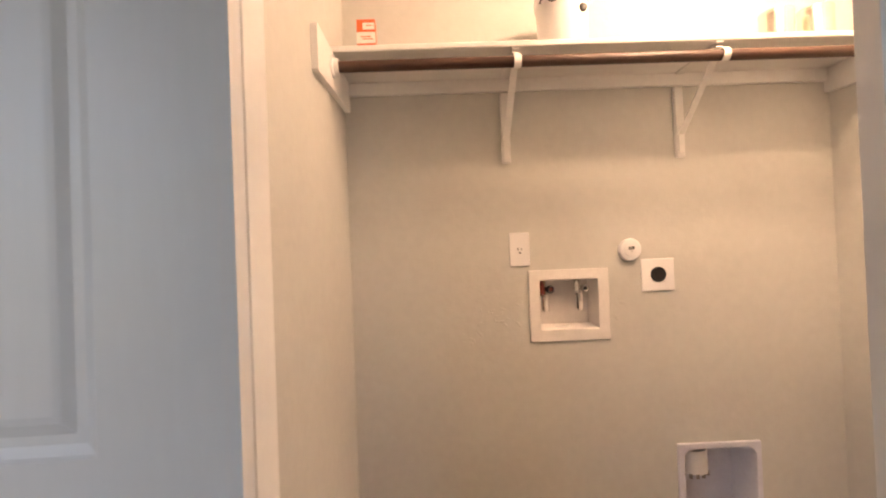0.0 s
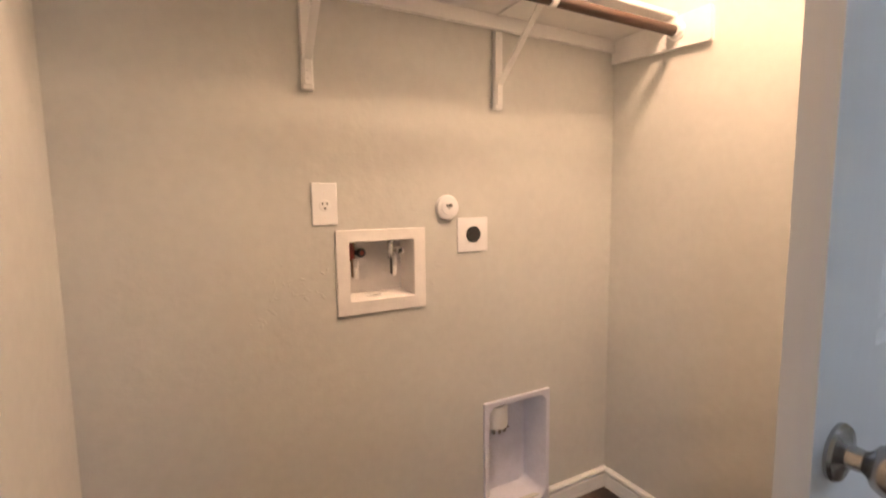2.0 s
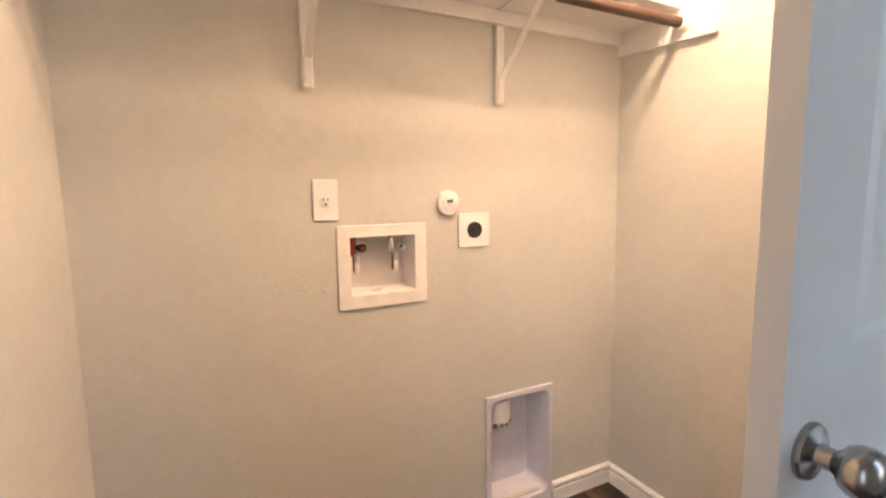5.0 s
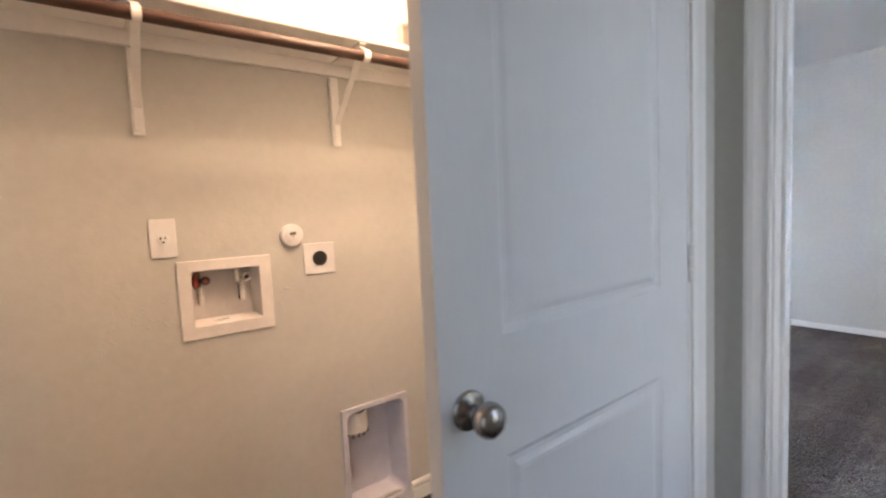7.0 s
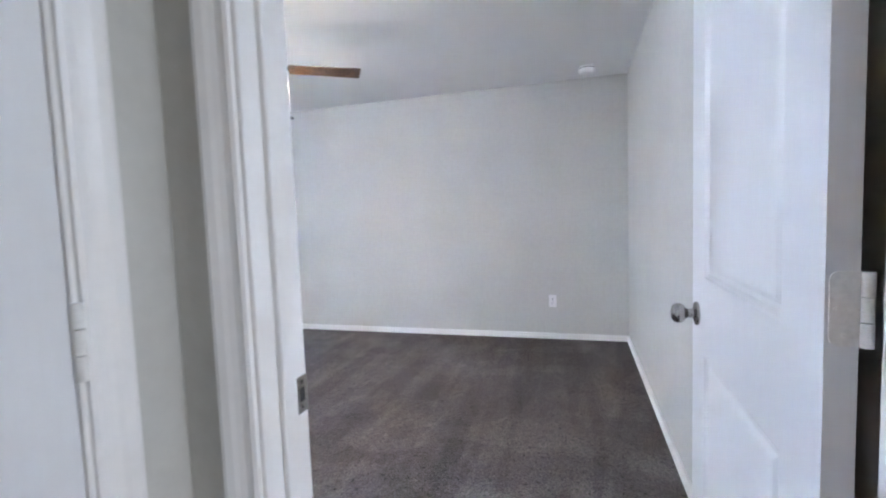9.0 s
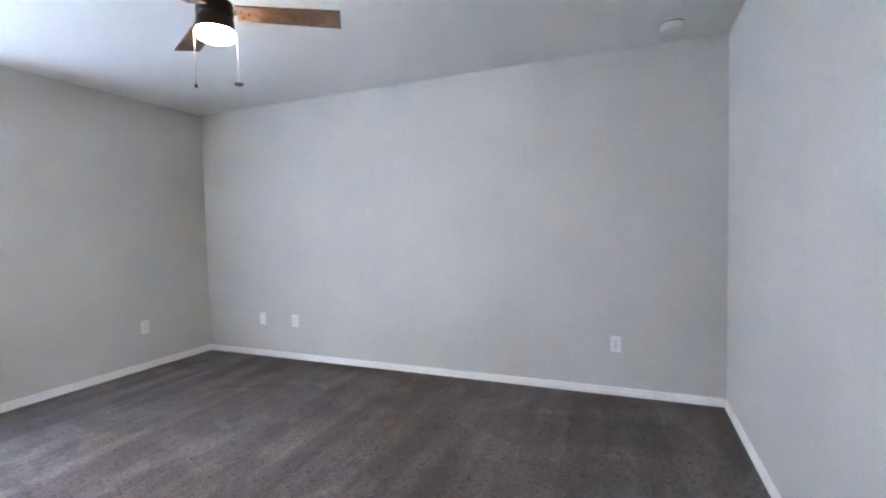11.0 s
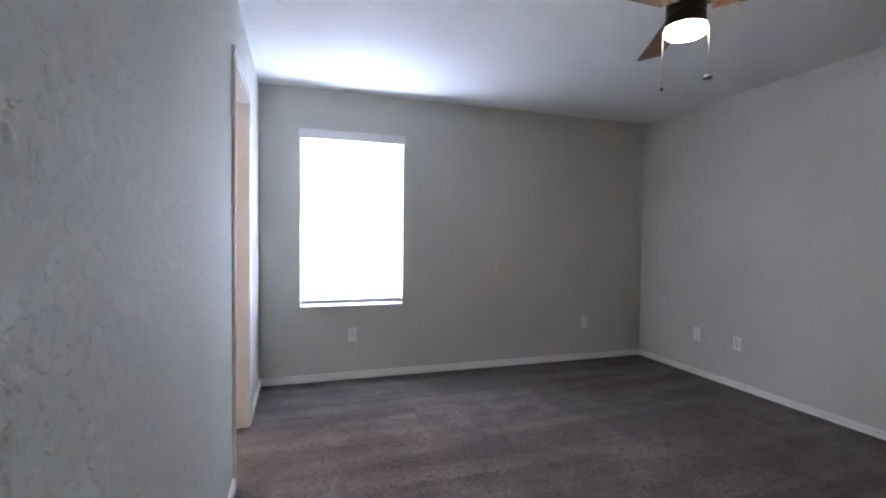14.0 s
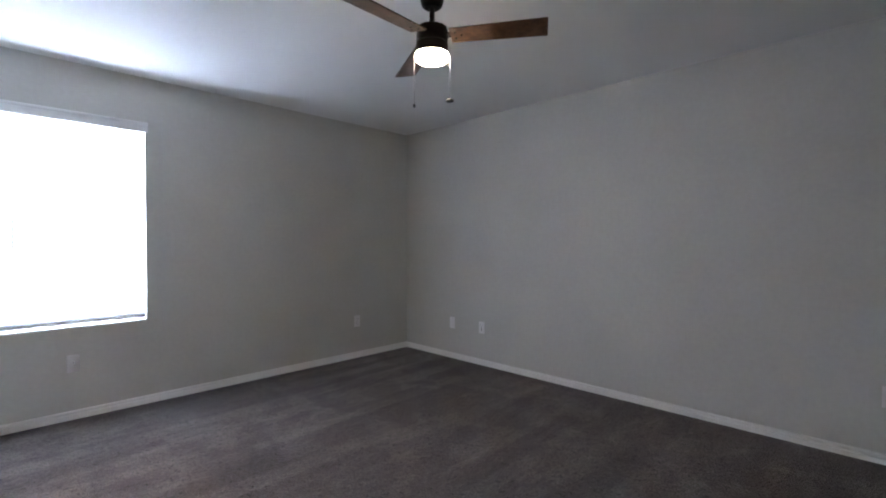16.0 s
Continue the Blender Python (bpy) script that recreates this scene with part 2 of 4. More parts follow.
def carpet_material():
    """Cut-pile carpet: tuft grain, trodden and vacuumed patches."""
    mt = bpy.data.materials.new("grey_carpet")
    mt.use_nodes = True
    nt = mt.node_tree
    N, L = nt.nodes, nt.links
    b = N["Principled BSDF"]
    b.inputs["Roughness"].default_value = 1.0
    b.inputs["Specular IOR Level"].default_value = 0.08
    b.inputs["Sheen Weight"].default_value = 0.10
    b.inputs["Sheen Roughness"].default_value = 0.6
    geo = N.new("ShaderNodeNewGeometry")

    def layer(scale, lo, hi, det, stretch=(1, 1, 1), turn=0.0, dist=0.0, f0=0.38, f1=0.62):
        mp, n, r = N.new("ShaderNodeMapping"), N.new("ShaderNodeTexNoise"), N.new("ShaderNodeMapRange")
        mp.inputs["Scale"].default_value = stretch
        mp.inputs["Rotation"].default_value = (0, 0, radians(turn))
        L.new(geo.outputs["Position"], mp.inputs[0])
        L.new(mp.outputs[0], n.inputs[0])
        n.inputs["Scale"].default_value, n.inputs["Detail"].default_value, n.inputs["Distortion"].default_value = scale, det, dist
        r.inputs["From Min"].default_value, r.inputs["From Max"].default_value = f0, f1
        r.inputs["To Min"].default_value, r.inputs["To Max"].default_value = lo, hi
        L.new(n.outputs[0], r.inputs[0])
        return n.outputs[0], r.outputs[0]

    tuft, g = layer(110, 0.68, 1.32, 2.0)
    clump, c = layer(34, 0.88, 1.12, 2.0)
    _, patch = layer(2.4, 0.90, 1.15, 1.0, (1, 0.8, 1), 25, 0.8, 0.46, 0.54)
    _, scuff = layer(5.5, 0.96, 1.13, 1.5, (0.6, 1, 1), 14, 0.8, 0.52, 0.56)
    _, brush = layer(1.1, 0.93, 1.07, 1.0, (1, 1, 1), 0, 0.5)
    _, lanes = layer(1.0, 0.89, 1.13, 0.0, (0.35, 4.0, 1), -4, 0.1, 0.47, 0.53)
    _, cross = layer(1.0, 0.94, 1.08, 0.0, (0.5, 9.0, 1), 10, 0.1, 0.47, 0.53)
    # dark flecks paint the shade between tufts into the pile colour
    _, pit_shade = layer(42, 0.30, 1.0, 1.5, (1, 1, 1), 0, 0, 0.29, 0.37)
    v = g
    for o in (c, patch, scuff, brush, lanes, cross, pit_shade):
        m = N.new("ShaderNodeMath")
        m.operation = "MULTIPLY"
        L.new(v, m.inputs[0])
        L.new(o, m.inputs[1])
        v = m.outputs[0]
    vm = N.new("ShaderNodeVectorMath")
    vm.operation = "SCALE"
    vm.inputs[0].default_value = (0.089, 0.075, 0.072)
    L.new(v, vm.inputs["Scale"])
    L.new(vm.outputs[0], b.inputs["Base Color"])
    s = N.new("ShaderNodeMath")
    s.operation, s.inputs[1].default_value = "MULTIPLY_ADD", 0.6
    L.new(clump, s.inputs[0])
    L.new(tuft, s.inputs[2])
    bp = N.new("ShaderNodeBump")
    bp.inputs["Strength"].default_value, bp.inputs["Distance"].default_value = 1.0, 0.016
    L.new(s.outputs[0], bp.inputs["Height"])
    L.new(bp.outputs[0], b.inputs["Normal"])
    return mt


CARPET = carpet_material()


# ---------------------------------------------------------------- mesh helpers
def box(bm, a, b, bevel=0.0, seg=1):
    a, b = [min(p) for p in zip(a, b)], [max(p) for p in zip(a, b)]
    r = bmesh.ops.create_cube(bm, size=1, matrix=Matrix.LocRotScale([(p + q) / 2 for p, q in zip(a, b)], None, [q - p for p, q in zip(a, b)]))
    if bevel:
        edges = list({e for v in r["verts"] for e in v.link_edges})
        bmesh.ops.bevel(bm, geom=edges, offset=bevel, segments=seg, affect="EDGES", profile=0.5)


def lathe(bm, prof, m=None, seg=32):
    """Turn (radius, height) pairs round z; the ends close where the radius is nought."""
    m = m or Matrix()
    rings = []
    for r, z in prof:
        if r < 1e-5:
            rings.append([bm.verts.new(m @ Vector((0, 0, z)))])
        else:
            rings.append([bm.verts.new(m @ Vector((r * math.cos(2 * math.pi * k / seg), r * math.sin(2 * math.pi * k / seg), z))) for k in range(seg)])
    for a, b in zip(rings, rings[1:]):
        for k in range(seg):
            n = (k + 1) % seg
            quad = [a[k % len(a)], a[n % len(a)], b[n % len(b)], b[k % len(b)]]
            quad = [v for i, v in enumerate(quad) if v not in quad[:i]]
            if len(quad) > 2:
                bm.faces.new(quad)
    for ring, flip in ((rings[0], True), (rings[-1], False)):
        if len(ring) > 2:
            bm.faces.new(ring[::-1] if flip else ring)


def tube(bm, a, b, r, seg=16):
    a, b = Vector(a), Vector(b)
    m = Matrix.Translation(a) @ (b - a).to_track_quat("Z", "Y").to_matrix().to_4x4()
    lathe(bm, [(r, 0), (r, (b - a).length)], m, seg)


def prism(bm, prof, origin, U, V, W):
    """Sweep a closed outline of (u, v) along W from origin; U and V are its unit axes."""
    o, U, V, W = Vector(origin), Vector(U), Vector(V), Vector(W)
    ends = [[bm.verts.new(o + U * u + V * v + W * k) for u, v in prof] for k in (0, 1)]
    n = len(prof)
    for k in range(n):
        bm.faces.new((ends[0][k], ends[0][(k + 1) % n], ends[1][(k + 1) % n], ends[1][k]))
    bm.faces.new(ends[0][::-1])
    bm.faces.new(ends[1])


def mesh_of(name, bm, mat, smooth=False):
    bmesh.ops.recalc_face_normals(bm, faces=bm.faces)
    me = bpy.data.meshes.new(name)
    bm.to_mesh(me)
    bm.free()
    me.materials.append(mat)
    if smooth:
        me.shade_smooth()
        me.set_sharp_from_angle(angle=radians(35))
    return me


def part(name, bm, mat, parent=None, label="", smooth=False):
    ob = new(name, mesh_of(name, bm, mat, smooth))
    ob.parent = parent
    if label:
        tagged(ob, label)
    return ob


def thing(name, m, label, category, group=""):
    ob = new(name)
    ob.matrix_world = m
    ob.empty_display_size = 0.05
    return tagged(ob, label, category, group)


def structure(name, bm, mat, label="", smooth=False):
    return tagged(part(name, bm, mat, None, "", smooth), label, kind="structure")


def made(build, *a, **k):
    bm = bmesh.new()
    build(bm, *a, **k)
    return bm


def slab(lo, hi, holes, put):
    """Cells of a rectangle with rectangular holes left out; put(u0, u1, z0, z1) adds each."""
    us = sorted({lo[0], hi[0], *(h[0] for h in holes), *(h[1] for h in holes)})
    zs = sorted({lo[1], hi[1], *(h[2] for h in holes), *(h[3] for h in holes)})
    for u0, u1 in zip(us, us[1:]):
        for z0, z1 in zip(zs, zs[1:]):
            if not any(h[0] <= (u0 + u1) / 2 <= h[1] and h[2] <= (z0 + z1) / 2 <= h[3] for h in holes):
                put(u0, u1, z0, z1)


def wall_along_x(name, y0, y1, x0, x1, holes=(), label="", mat=WALL, z0=0.0, z1=CEIL):
    bm = bmesh.new()
    slab((x0, z0), (x1, z1), holes, lambda u0, u1, a, b: box(bm, (u0, y0, a), (u1, y1, b)))
    bmesh.ops.remove_doubles(bm, verts=bm.verts, dist=1e-5)
    return structure(name, bm, mat, label)


def wall_along_y(name, x0, x1, y0, y1, holes=(), label="", mat=WALL, z0=0.0, z1=CEIL):
    bm = bmesh.new()
    slab((y0, z0), (y1, z1), holes, lambda u0, u1, a, b: box(bm, (x0, u0, a), (x1, u1, b)))
    bmesh.ops.remove_doubles(bm, verts=bm.verts, dist=1e-5)
    return structure(name, bm, mat, label)


# ---------------------------------------------------------------- setting
JB = 0.018
WASH = (0.945, 1.170, 0.915, 1.108)
VENT = (1.447, 1.705, 0.070, 0.478)
wall_along_x("wall_laundry_back", LYB, LYB + 0.115, LX0 - 0.1, LX1, [WASH, VENT], "greige painted wall with light orange-peel texture")
wall_along_y("wall_laundry_west", LX0 - 0.1, LX0, LYF, LYB, (), "greige painted closet side wall")
wall_along_x("wall_hall_north", HYN, LYF, -1.3, LX1, [(JL0 - JB, JL1 + JB, 0, DOOR_TOP + JB)], "greige painted wall round a double door")
west_openings = [(EY0 - JB, EY1 + JB, 0, DOOR_TOP + JB), (CY0 - JB, CY1 + JB, 0, DOOR_TOP + JB)]
wall_along_y("wall_entry", EX, BX0 - 0.012, -0.05, HYN, west_openings[:1], "greige painted wall round the bedroom entry")
wall_along_y("wall_bedroom_west", LX1, BX0 - 0.012, HYN, BYN, west_openings[1:], "grey painted partition wall")
wall_along_y("wall_bedroom_west_face", BX0 - 0.012, BX0, -0.05, BYN, west_openings, "grey painted wall with knockdown texture", KNOCKDOWN)
# both openings of this unseen wall are added to let the fill lamps in
wall_along_x("wall_hall_south", HYS - 0.12, HYS, -1.3, EX, [(-0.95, -0.15, 0.0, DOOR_TOP), (1.60, 2.06, 0.60, 2.30)], "greige painted hall wall with openings added for fill light")
wall_along_y("wall_hall_west", -1.42, -1.3, HYS - 0.12, LYF, (), "plain wall at the end of the hall")
wall_along_x("wall_bedroom_south", BYS - 0.12, BYS, BX0, BX1, (), "grey painted bedroom wall")
wall_along_y("wall_bedroom_east", BX1, BX1 + 0.12, BYS - 0.12, BYN + 0.15, (), "grey painted bedroom wall")
wall_along_x("wall_bedroom_north", BYN, BYN + 0.15, 0.7, BX1, [(WX0, WX1, WZ0, WZ1)], "grey painted bedroom wall round the window")
wall_along_y("wall_bath_west", 0.7, 0.82, LYB + 0.115, BYN, (), "plain painted wall of the inner room")
structure("floor_bedroom", made(box, (EX - 0.02, -0.05, -0.06), (BX1 + 0.05, BYN + 0.05, PILE)), CARPET, "plush grey cut-pile carpet with vacuum marks")
structure("floor_hall", made(box, (-1.42, HYS - 0.1, -0.06), (EX - 0.02, HYN + 0.045, PILE)), CARPET, "plush grey hall carpet")
structure("floor_bath", made(box, (0.7, LYB + 0.115, -0.06), (BX0 - 0.13, BYN, -0.004)), BATHFLOOR, "plain pale floor of the inner room")
laundry_floor = structure("floor_laundry", made(box, (LX0 - 0.02, HYN + 0.045, -0.06), (LX1, LYB + 0.02, -0.006)), INK, "brown wood-look vinyl plank floor")
structure("ceiling", made(box, (-1.42, -0.05, CEIL), (BX1 + 0.12, BYN + 0.15, CEIL + 0.1)), CEILING, "flat white ceiling with faint texture")

BASE_PROFILE = [(0, 0), (0.0165, 0), (0.0165, 0.008), (0.0155, 0.010), (0.0125, 0.0105), (0.0125, 0.0120), (0.0155, 0.0135), (0.0160, 0.016), (0.0160, 0.053), (0.0155, 0.0555),
                (0.0140, 0.0565), (0.0020, 0.0570), (0.0012, 0.0630), (0.0020, 0.0685), (0.0150, 0.0690), (0.0172, 0.0705), (0.0174, 0.0750), (0.0150, 0.0795), (0.0100, 0.0830), (0, 0.084)]


def baseboard(a, b, out, z=0.0):
    """A stepped skirting from a to b along the floor; out points into the room."""
    bm = bmesh.new()
    prism(bm, BASE_PROFILE, (*a, z), (*out, 0), (0, 0, 1), (b[0] - a[0], b[1] - a[1], 0))
    return structure("baseboard", bm, TRIM, "white painted stepped skirting board")


CASW = 0.062
CAS_PROFILE = [(0, 0), (0, 0.009), (0.006, 0.0115), (0.012, 0.010), (0.020, 0.010), (0.030, 0.0125), (0.038, 0.0155), (0.051, 0.0175), (0.058, 0.016), (CASW, 0.011), (CASW, 0)]

vx0, vx1 = VENT[0] - 0.023, VENT[1] + 0.020
baseboard((LX0, LYB), (vx0 - 0.002, LYB), (0, -1))
baseboard((vx1 + 0.002, LYB), (LX1, LYB), (0, -1))
baseboard((LX0, LYF), (LX0, LYB - 0.020), (1, 0))
baseboard((LX1, LYF), (LX1, LYB - 0.020), (-1, 0))
baseboard((BX0, BYN), (BX1, BYN), (0, -1), 0.004)
baseboard((BX1, BYS + 0.020), (BX1, BYN - 0.020), (-1, 0), 0.0)
baseboard((BX0 + 0.02, BYS), (BX1, BYS), (0, 1), -0.004)
baseboard((BX0, EY1 + 0.008 + CASW), (BX0, CY0 - 0.008 - CASW), (1, 0), -0.004)
baseboard((BX0, CY1 + 0.008 + CASW), (BX0, BYN - 0.020), (1, 0), -0.004)
baseboard((-1.3, HYN), (JL0 - 0.008 - CASW, HYN), (0, -1), -0.004)
baseboard((-1.3, HYS), (EX, HYS), (0, 1), -0.004)
baseboard((EX, EY1 + 0.008 + CASW), (EX, HYN - 0.001), (-1, 0), -0.004)


def casing(name, o, along, out, lo, hi, top=DOOR_TOP):
    """Moulded door casing on one wall face. o is the wall line's origin, along its unit direction."""
    ax, ay = along
    ox, oy = out
    at = lambda s: (o[0] + ax * s, o[1] + ay * s, 0.0)
    bm = bmesh.new()
    r = 0.008
    prism(bm, CAS_PROFILE, at(lo - r), (-ax, -ay, 0), (ox, oy, 0), (0, 0, top + r))
    prism(bm, CAS_PROFILE, at(hi + r), (ax, ay, 0), (ox, oy, 0), (0, 0, top + r))
    x, y, _ = at(lo - r - CASW)
    prism(bm, CAS_PROFILE, (x, y, top + r), (0, 0, 1), (ox, oy, 0), (ax * (hi - lo + 2 * r + 2 * CASW), ay * (hi - lo + 2 * r + 2 * CASW), 0))
    return structure(name, bm, TRIM, "white painted moulded door casing")


casing("trim_laundry_door", (0, HYN), (1, 0), (0, -1), JL0, JL1)
casing("trim_entry_hall_side", (EX, 0), (0, 1), (-1, 0), EY0, EY1)
casing("trim_entry_room_side", (BX0, 0), (0, 1), (1, 0), EY0, EY1)
casing("trim_inner_doorway", (BX0, 0), (0, 1), (1, 0), CY0, CY1)


def jamb_y(name, y0, y1, x0, x1, stop):
    """Jamb boards of an opening in a wall that runs along y, with a door stop from stop[0] to stop[1]."""
    bm = bmesh.new()
    for a, b, s in ((y0 - JB, y0, 1), (y1, y1 + JB, -1)):
        box(bm, (x0, a, 0), (x1, b, DOOR_TOP), 0.0015)
        f = y0 if s > 0 else y1
        box(bm, (stop[0], f, 0), (stop[1], f + s * 0.011, DOOR_TOP - 0.011), 0.002)
    box(bm, (x0, y0 - JB, DOOR_TOP), (x1, y1 + JB, DOOR_TOP + JB), 0.0015)
    box(bm, (stop[0], y0, DOOR_TOP - 0.011), (stop[1], y1, DOOR_TOP), 0.002)
    return structure(name, bm, TRIM, "white painted door jamb with stop")


jamb_y("trim_entry_jamb", EY0, EY1, EX - 0.001, BX0 + 0.001, (EX + 0.040, EX + 0.076))
jamb_y("trim_inner_jamb", CY0, CY1, LX1 - 0.001, BX0 + 0.001, (LX1 + 0.05, LX1 + 0.09))
bm = bmesh.new()
for a, b, f, s in ((JL0 - JB, JL0, JL0, 1), (JL1, JL1 + JB, JL1, -1)):
    box(bm, (a, HYN - 0.001, 0), (b, LYF + 0.001, DOOR_TOP), 0.0015)
box(bm, (JL0 - JB, HYN - 0.001, DOOR_TOP), (JL1 + JB, LYF + 0.001, DOOR_TOP + JB), 0.0015)
box(bm, (JL0, HYN + 0.042, DOOR_TOP - 0.012), (JL1, HYN + 0.08, DOOR_TOP), 0.002)
structure("trim_laundry_jamb", bm, TRIM, "white painted double-door jamb")


# ---------------------------------------------------------------- doors
def rect_loop(bm, x0, x1, z0, z1, y):
    return [bm.verts.new((x, y, z)) for x, z in ((x0, z0), (x1, z0), (x1, z1), (x0, z1))]


def door_leaf(bm, w, y0, y1, h0=0.036, h1=2.035, stile=0.140):
    """Moulded two-panel leaf from x = 0 to w; panels sink and rise again on both faces."""
    panels = [(stile, w - stile, 0.255, 0.825), (stile, w - stile, 1.040, h1 - 0.125)]
    for y, s in ((y0, 1), (y1, -1)):
        xs, zs = [0.0, stile, w - stile, w], [h0, 0.255, 0.825, 1.040, h1 - 0.125, h1]
        for i in range(3):
            for k in range(5):
                if not (i == 1 and k in (1, 3)):
                    f = [bm.verts.new((x, y, z)) for x, z in ((xs[i], zs[k]), (xs[i + 1], zs[k]), (xs[i + 1], zs[k + 1]), (xs[i], zs[k + 1]))]
                    bm.faces.new(f)
        for x0, x1, z0, z1 in panels:
            loops = [rect_loop(bm, x0 + d, x1 - d, z0 + d, z1 - d, y + s * q) for d, q in ((0, 0), (0.004, 0.0035), (0.014, 0.0085), (0.024, 0.0085), (0.036, 0.0040), (0.044, 0.0030))]
            for a, b in zip(loops, loops[1:]):
                for k in range(4):
                    bm.faces.new((a[k], a[(k + 1) % 4], b[(k + 1) % 4], b[k]))
            bm.faces.new(loops[-1])
    for a, b in (((0, h0), (w, h0)), ((w, h0), (w, h1)), ((w, h1), (0, h1)), ((0, h1), (0, h0))):
        bm.faces.new([bm.verts.new((p[0], y, p[1])) for p, y in ((a, y0), (b, y0), (b, y1), (a, y1))])
    bmesh.ops.remove_doubles(bm, verts=bm.verts, dist=1e-5)


KNOB_PROFILE = [(0, 0.0), (0.0330, 0.0), (0.0335, 0.004), (0.031, 0.0075), (0.021, 0.0095), (0.0135, 0.012), (0.0125, 0.026), (0.016, 0.031),
                (0.0235, 0.036), (0.0278, 0.044), (0.0285, 0.052), (0.0265, 0.060), (0.020, 0.0665), (0.010, 0.0695), (0, 0.070)]
HINGE_Z = (0.25, 1.092, 1.80)


def hinge_leaf(bm, z, m):
    """One painted butt hinge: a plate 35 mm wide with rounded far corners and screws, and its knuckle. m maps (across, out, up)."""
    pts = [(0, -0.05)] + [(0.022 + 0.012 * math.sin(a), -0.038 - 0.012 * math.cos(a)) for a in (0, 0.4, 0.8, 1.2, 1.57)] \
        + [(0.022 + 0.012 * math.cos(a), 0.038 + 0.012 * math.sin(a)) for a in (0, 0.4, 0.8, 1.2, 1.57)] + [(0, 0.05)]
    lo, hi = [[bm.verts.new(m @ Vector((u, q, z + v))) for u, v in pts] for q in (0, 0.0022)]
    bm.faces.new(hi)
    for k in range(len(pts)):
        bm.faces.new((lo[k], lo[(k + 1) % len(pts)], hi[(k + 1) % len(pts)], hi[k]))


def door(name, m, w, y0, y1, hinge_m, label, group="", sides=(0, 1), latch=True, knob_z=0.928, backset=0.066, hinges=None):
    ob = thing(name, m, label, "door", group)
    leaf = part("leaf", made(door_leaf, w, y0, y1), DOORPAINT, ob)
    for y, s in [((y0, -1), (y1, 1))[k] for k in sides]:
        bm = bmesh.new()
        lathe(bm, KNOB_PROFILE, Matrix.Translation((w - backset, y, knob_z)) @ Matrix.Rotation(-s * math.pi / 2, 4, "X"), 40)
        part("door_knob", bm, NICKEL, ob, "satin nickel round door knob", True)
    for z in hinges or HINGE_Z:
        bm = bmesh.new()
        hinge_leaf(bm, z, hinge_m)
        hg = part("hinge", bm, HINGEPAINT, ob, "white painted butt hinge", True)
        for k in range(3):
            bm = bmesh.new()
            lathe(bm, [(0.0075, z - 0.05 + k * 0.0335), (0.0075, z - 0.05 + k * 0.0335 + 0.0322)], hinge_m @ Matrix.Translation((-0.007, 0.003, 0)), 14)
            part("knuckle", bm, HINGEPAINT, hg, "", True)
        for u, v in ((0.018, -0.036), (0.026, 0.0), (0.018, 0.036)):
            bm = bmesh.new()
            lathe(bm, [(0.0030, 0.0020), (0.0026, 0.0030), (0, 0.0024)], hinge_m @ Matrix.Translation((u, 0, z + v)) @ Matrix.Rotation(-math.pi / 2, 4, "X"), 10)
            part("screw", bm, HINGEPAINT, hg)
    if not latch:
        return ob
    bm = bmesh.new()
    box(bm, (w - 0.0005, (y0 + y1) / 2 - 0.012, 0.899), (w + 0.0012, (y0 + y1) / 2 + 0.012, 0.957), 0.0004)
    part("latch_plate", bm, NICKEL, ob)
    return ob


TH = 0.035
# right leaf, almost shut: local +x runs from the hinge to the free edge, the hall face lies at local y = 0
axes = lambda a, b, c: Matrix((a, b, c)).transposed().to_4x4()
door("laundry_door_shut", pose(JL1 - 0.003, HYN, 0, 0, 0, 180.8), 0.824, -TH, 0.0,
     Matrix.Translation((-0.002, 0.0, 0)) @ axes((0, -1, 0), (-1, 0, 0), (0, 0, 1)),
     "white two-panel closet door, almost shut, with nickel knob", "laundry double door", (1,), False, 0.932, 0.056)
door("laundry_door_open", pose(0.380, 1.157, -0.025, 0, 0, 183.5), 0.785, 0.0, TH,
     Matrix.Translation((0, 0.0, 0)) @ axes((0, 1, 0), (-1, 0, 0), (0, 0, 1)),
     "white two-panel closet door folded flat against the hall wall", "laundry double door", (), False, hinges=(HINGE_Z[0], HINGE_Z[-1]))
door("bedroom_door", pose(2.270, 0.243, 0, 0, 0, -1.2), 0.79, 0.0, 0.038,
     Matrix.Translation((0, 0.0, 0)) @ axes((0, 1, 0), (-1, 0, 0), (0, 0, 1)),
     "white two-panel bedroom door open against the wall")

# strike plate on the entry jamb
st = thing("strike_plate", pose(2.219, EY1, 0.935), "nickel strike plate let into the white jamb", "strike plate")
bm = bmesh.new()
slab((-0.016, -0.032), (0.016, 0.032), [(-0.007, 0.007, -0.012, 0.012)], lambda u0, u1, a, b: box(bm, (u0, -0.0018, a), (u1, 0.0, b)))
bmesh.ops.remove_doubles(bm, verts=bm.verts, dist=1e-5)
part("plate", bm, NICKEL, st)
part("latch_hole", made(box, (-0.007, -0.0006, -0.012), (0.007, 0.0, 0.012)), BLACK, st)
for z in (-0.022, 0.022):
    bm = bmesh.new()
    lathe(bm, [(0.0035, 0), (0.0032, 0.0006), (0, 0.0004)], Matrix.Translation((0, -0.0018, z)) @ Matrix.Rotation(math.pi / 2, 4, "X"), 10)
    part("screw", bm, DARKMETAL, st)


# ---------------------------------------------------------------- laundry closet
SHZ0, SHZ1, SHY = 1.826, 1.845, 2.009
shelf = thing("closet_shelf", pose((LX0 + LX1) / 2, LYB, SHZ0), "long white painted closet shelf on wall cleats", "shelf")


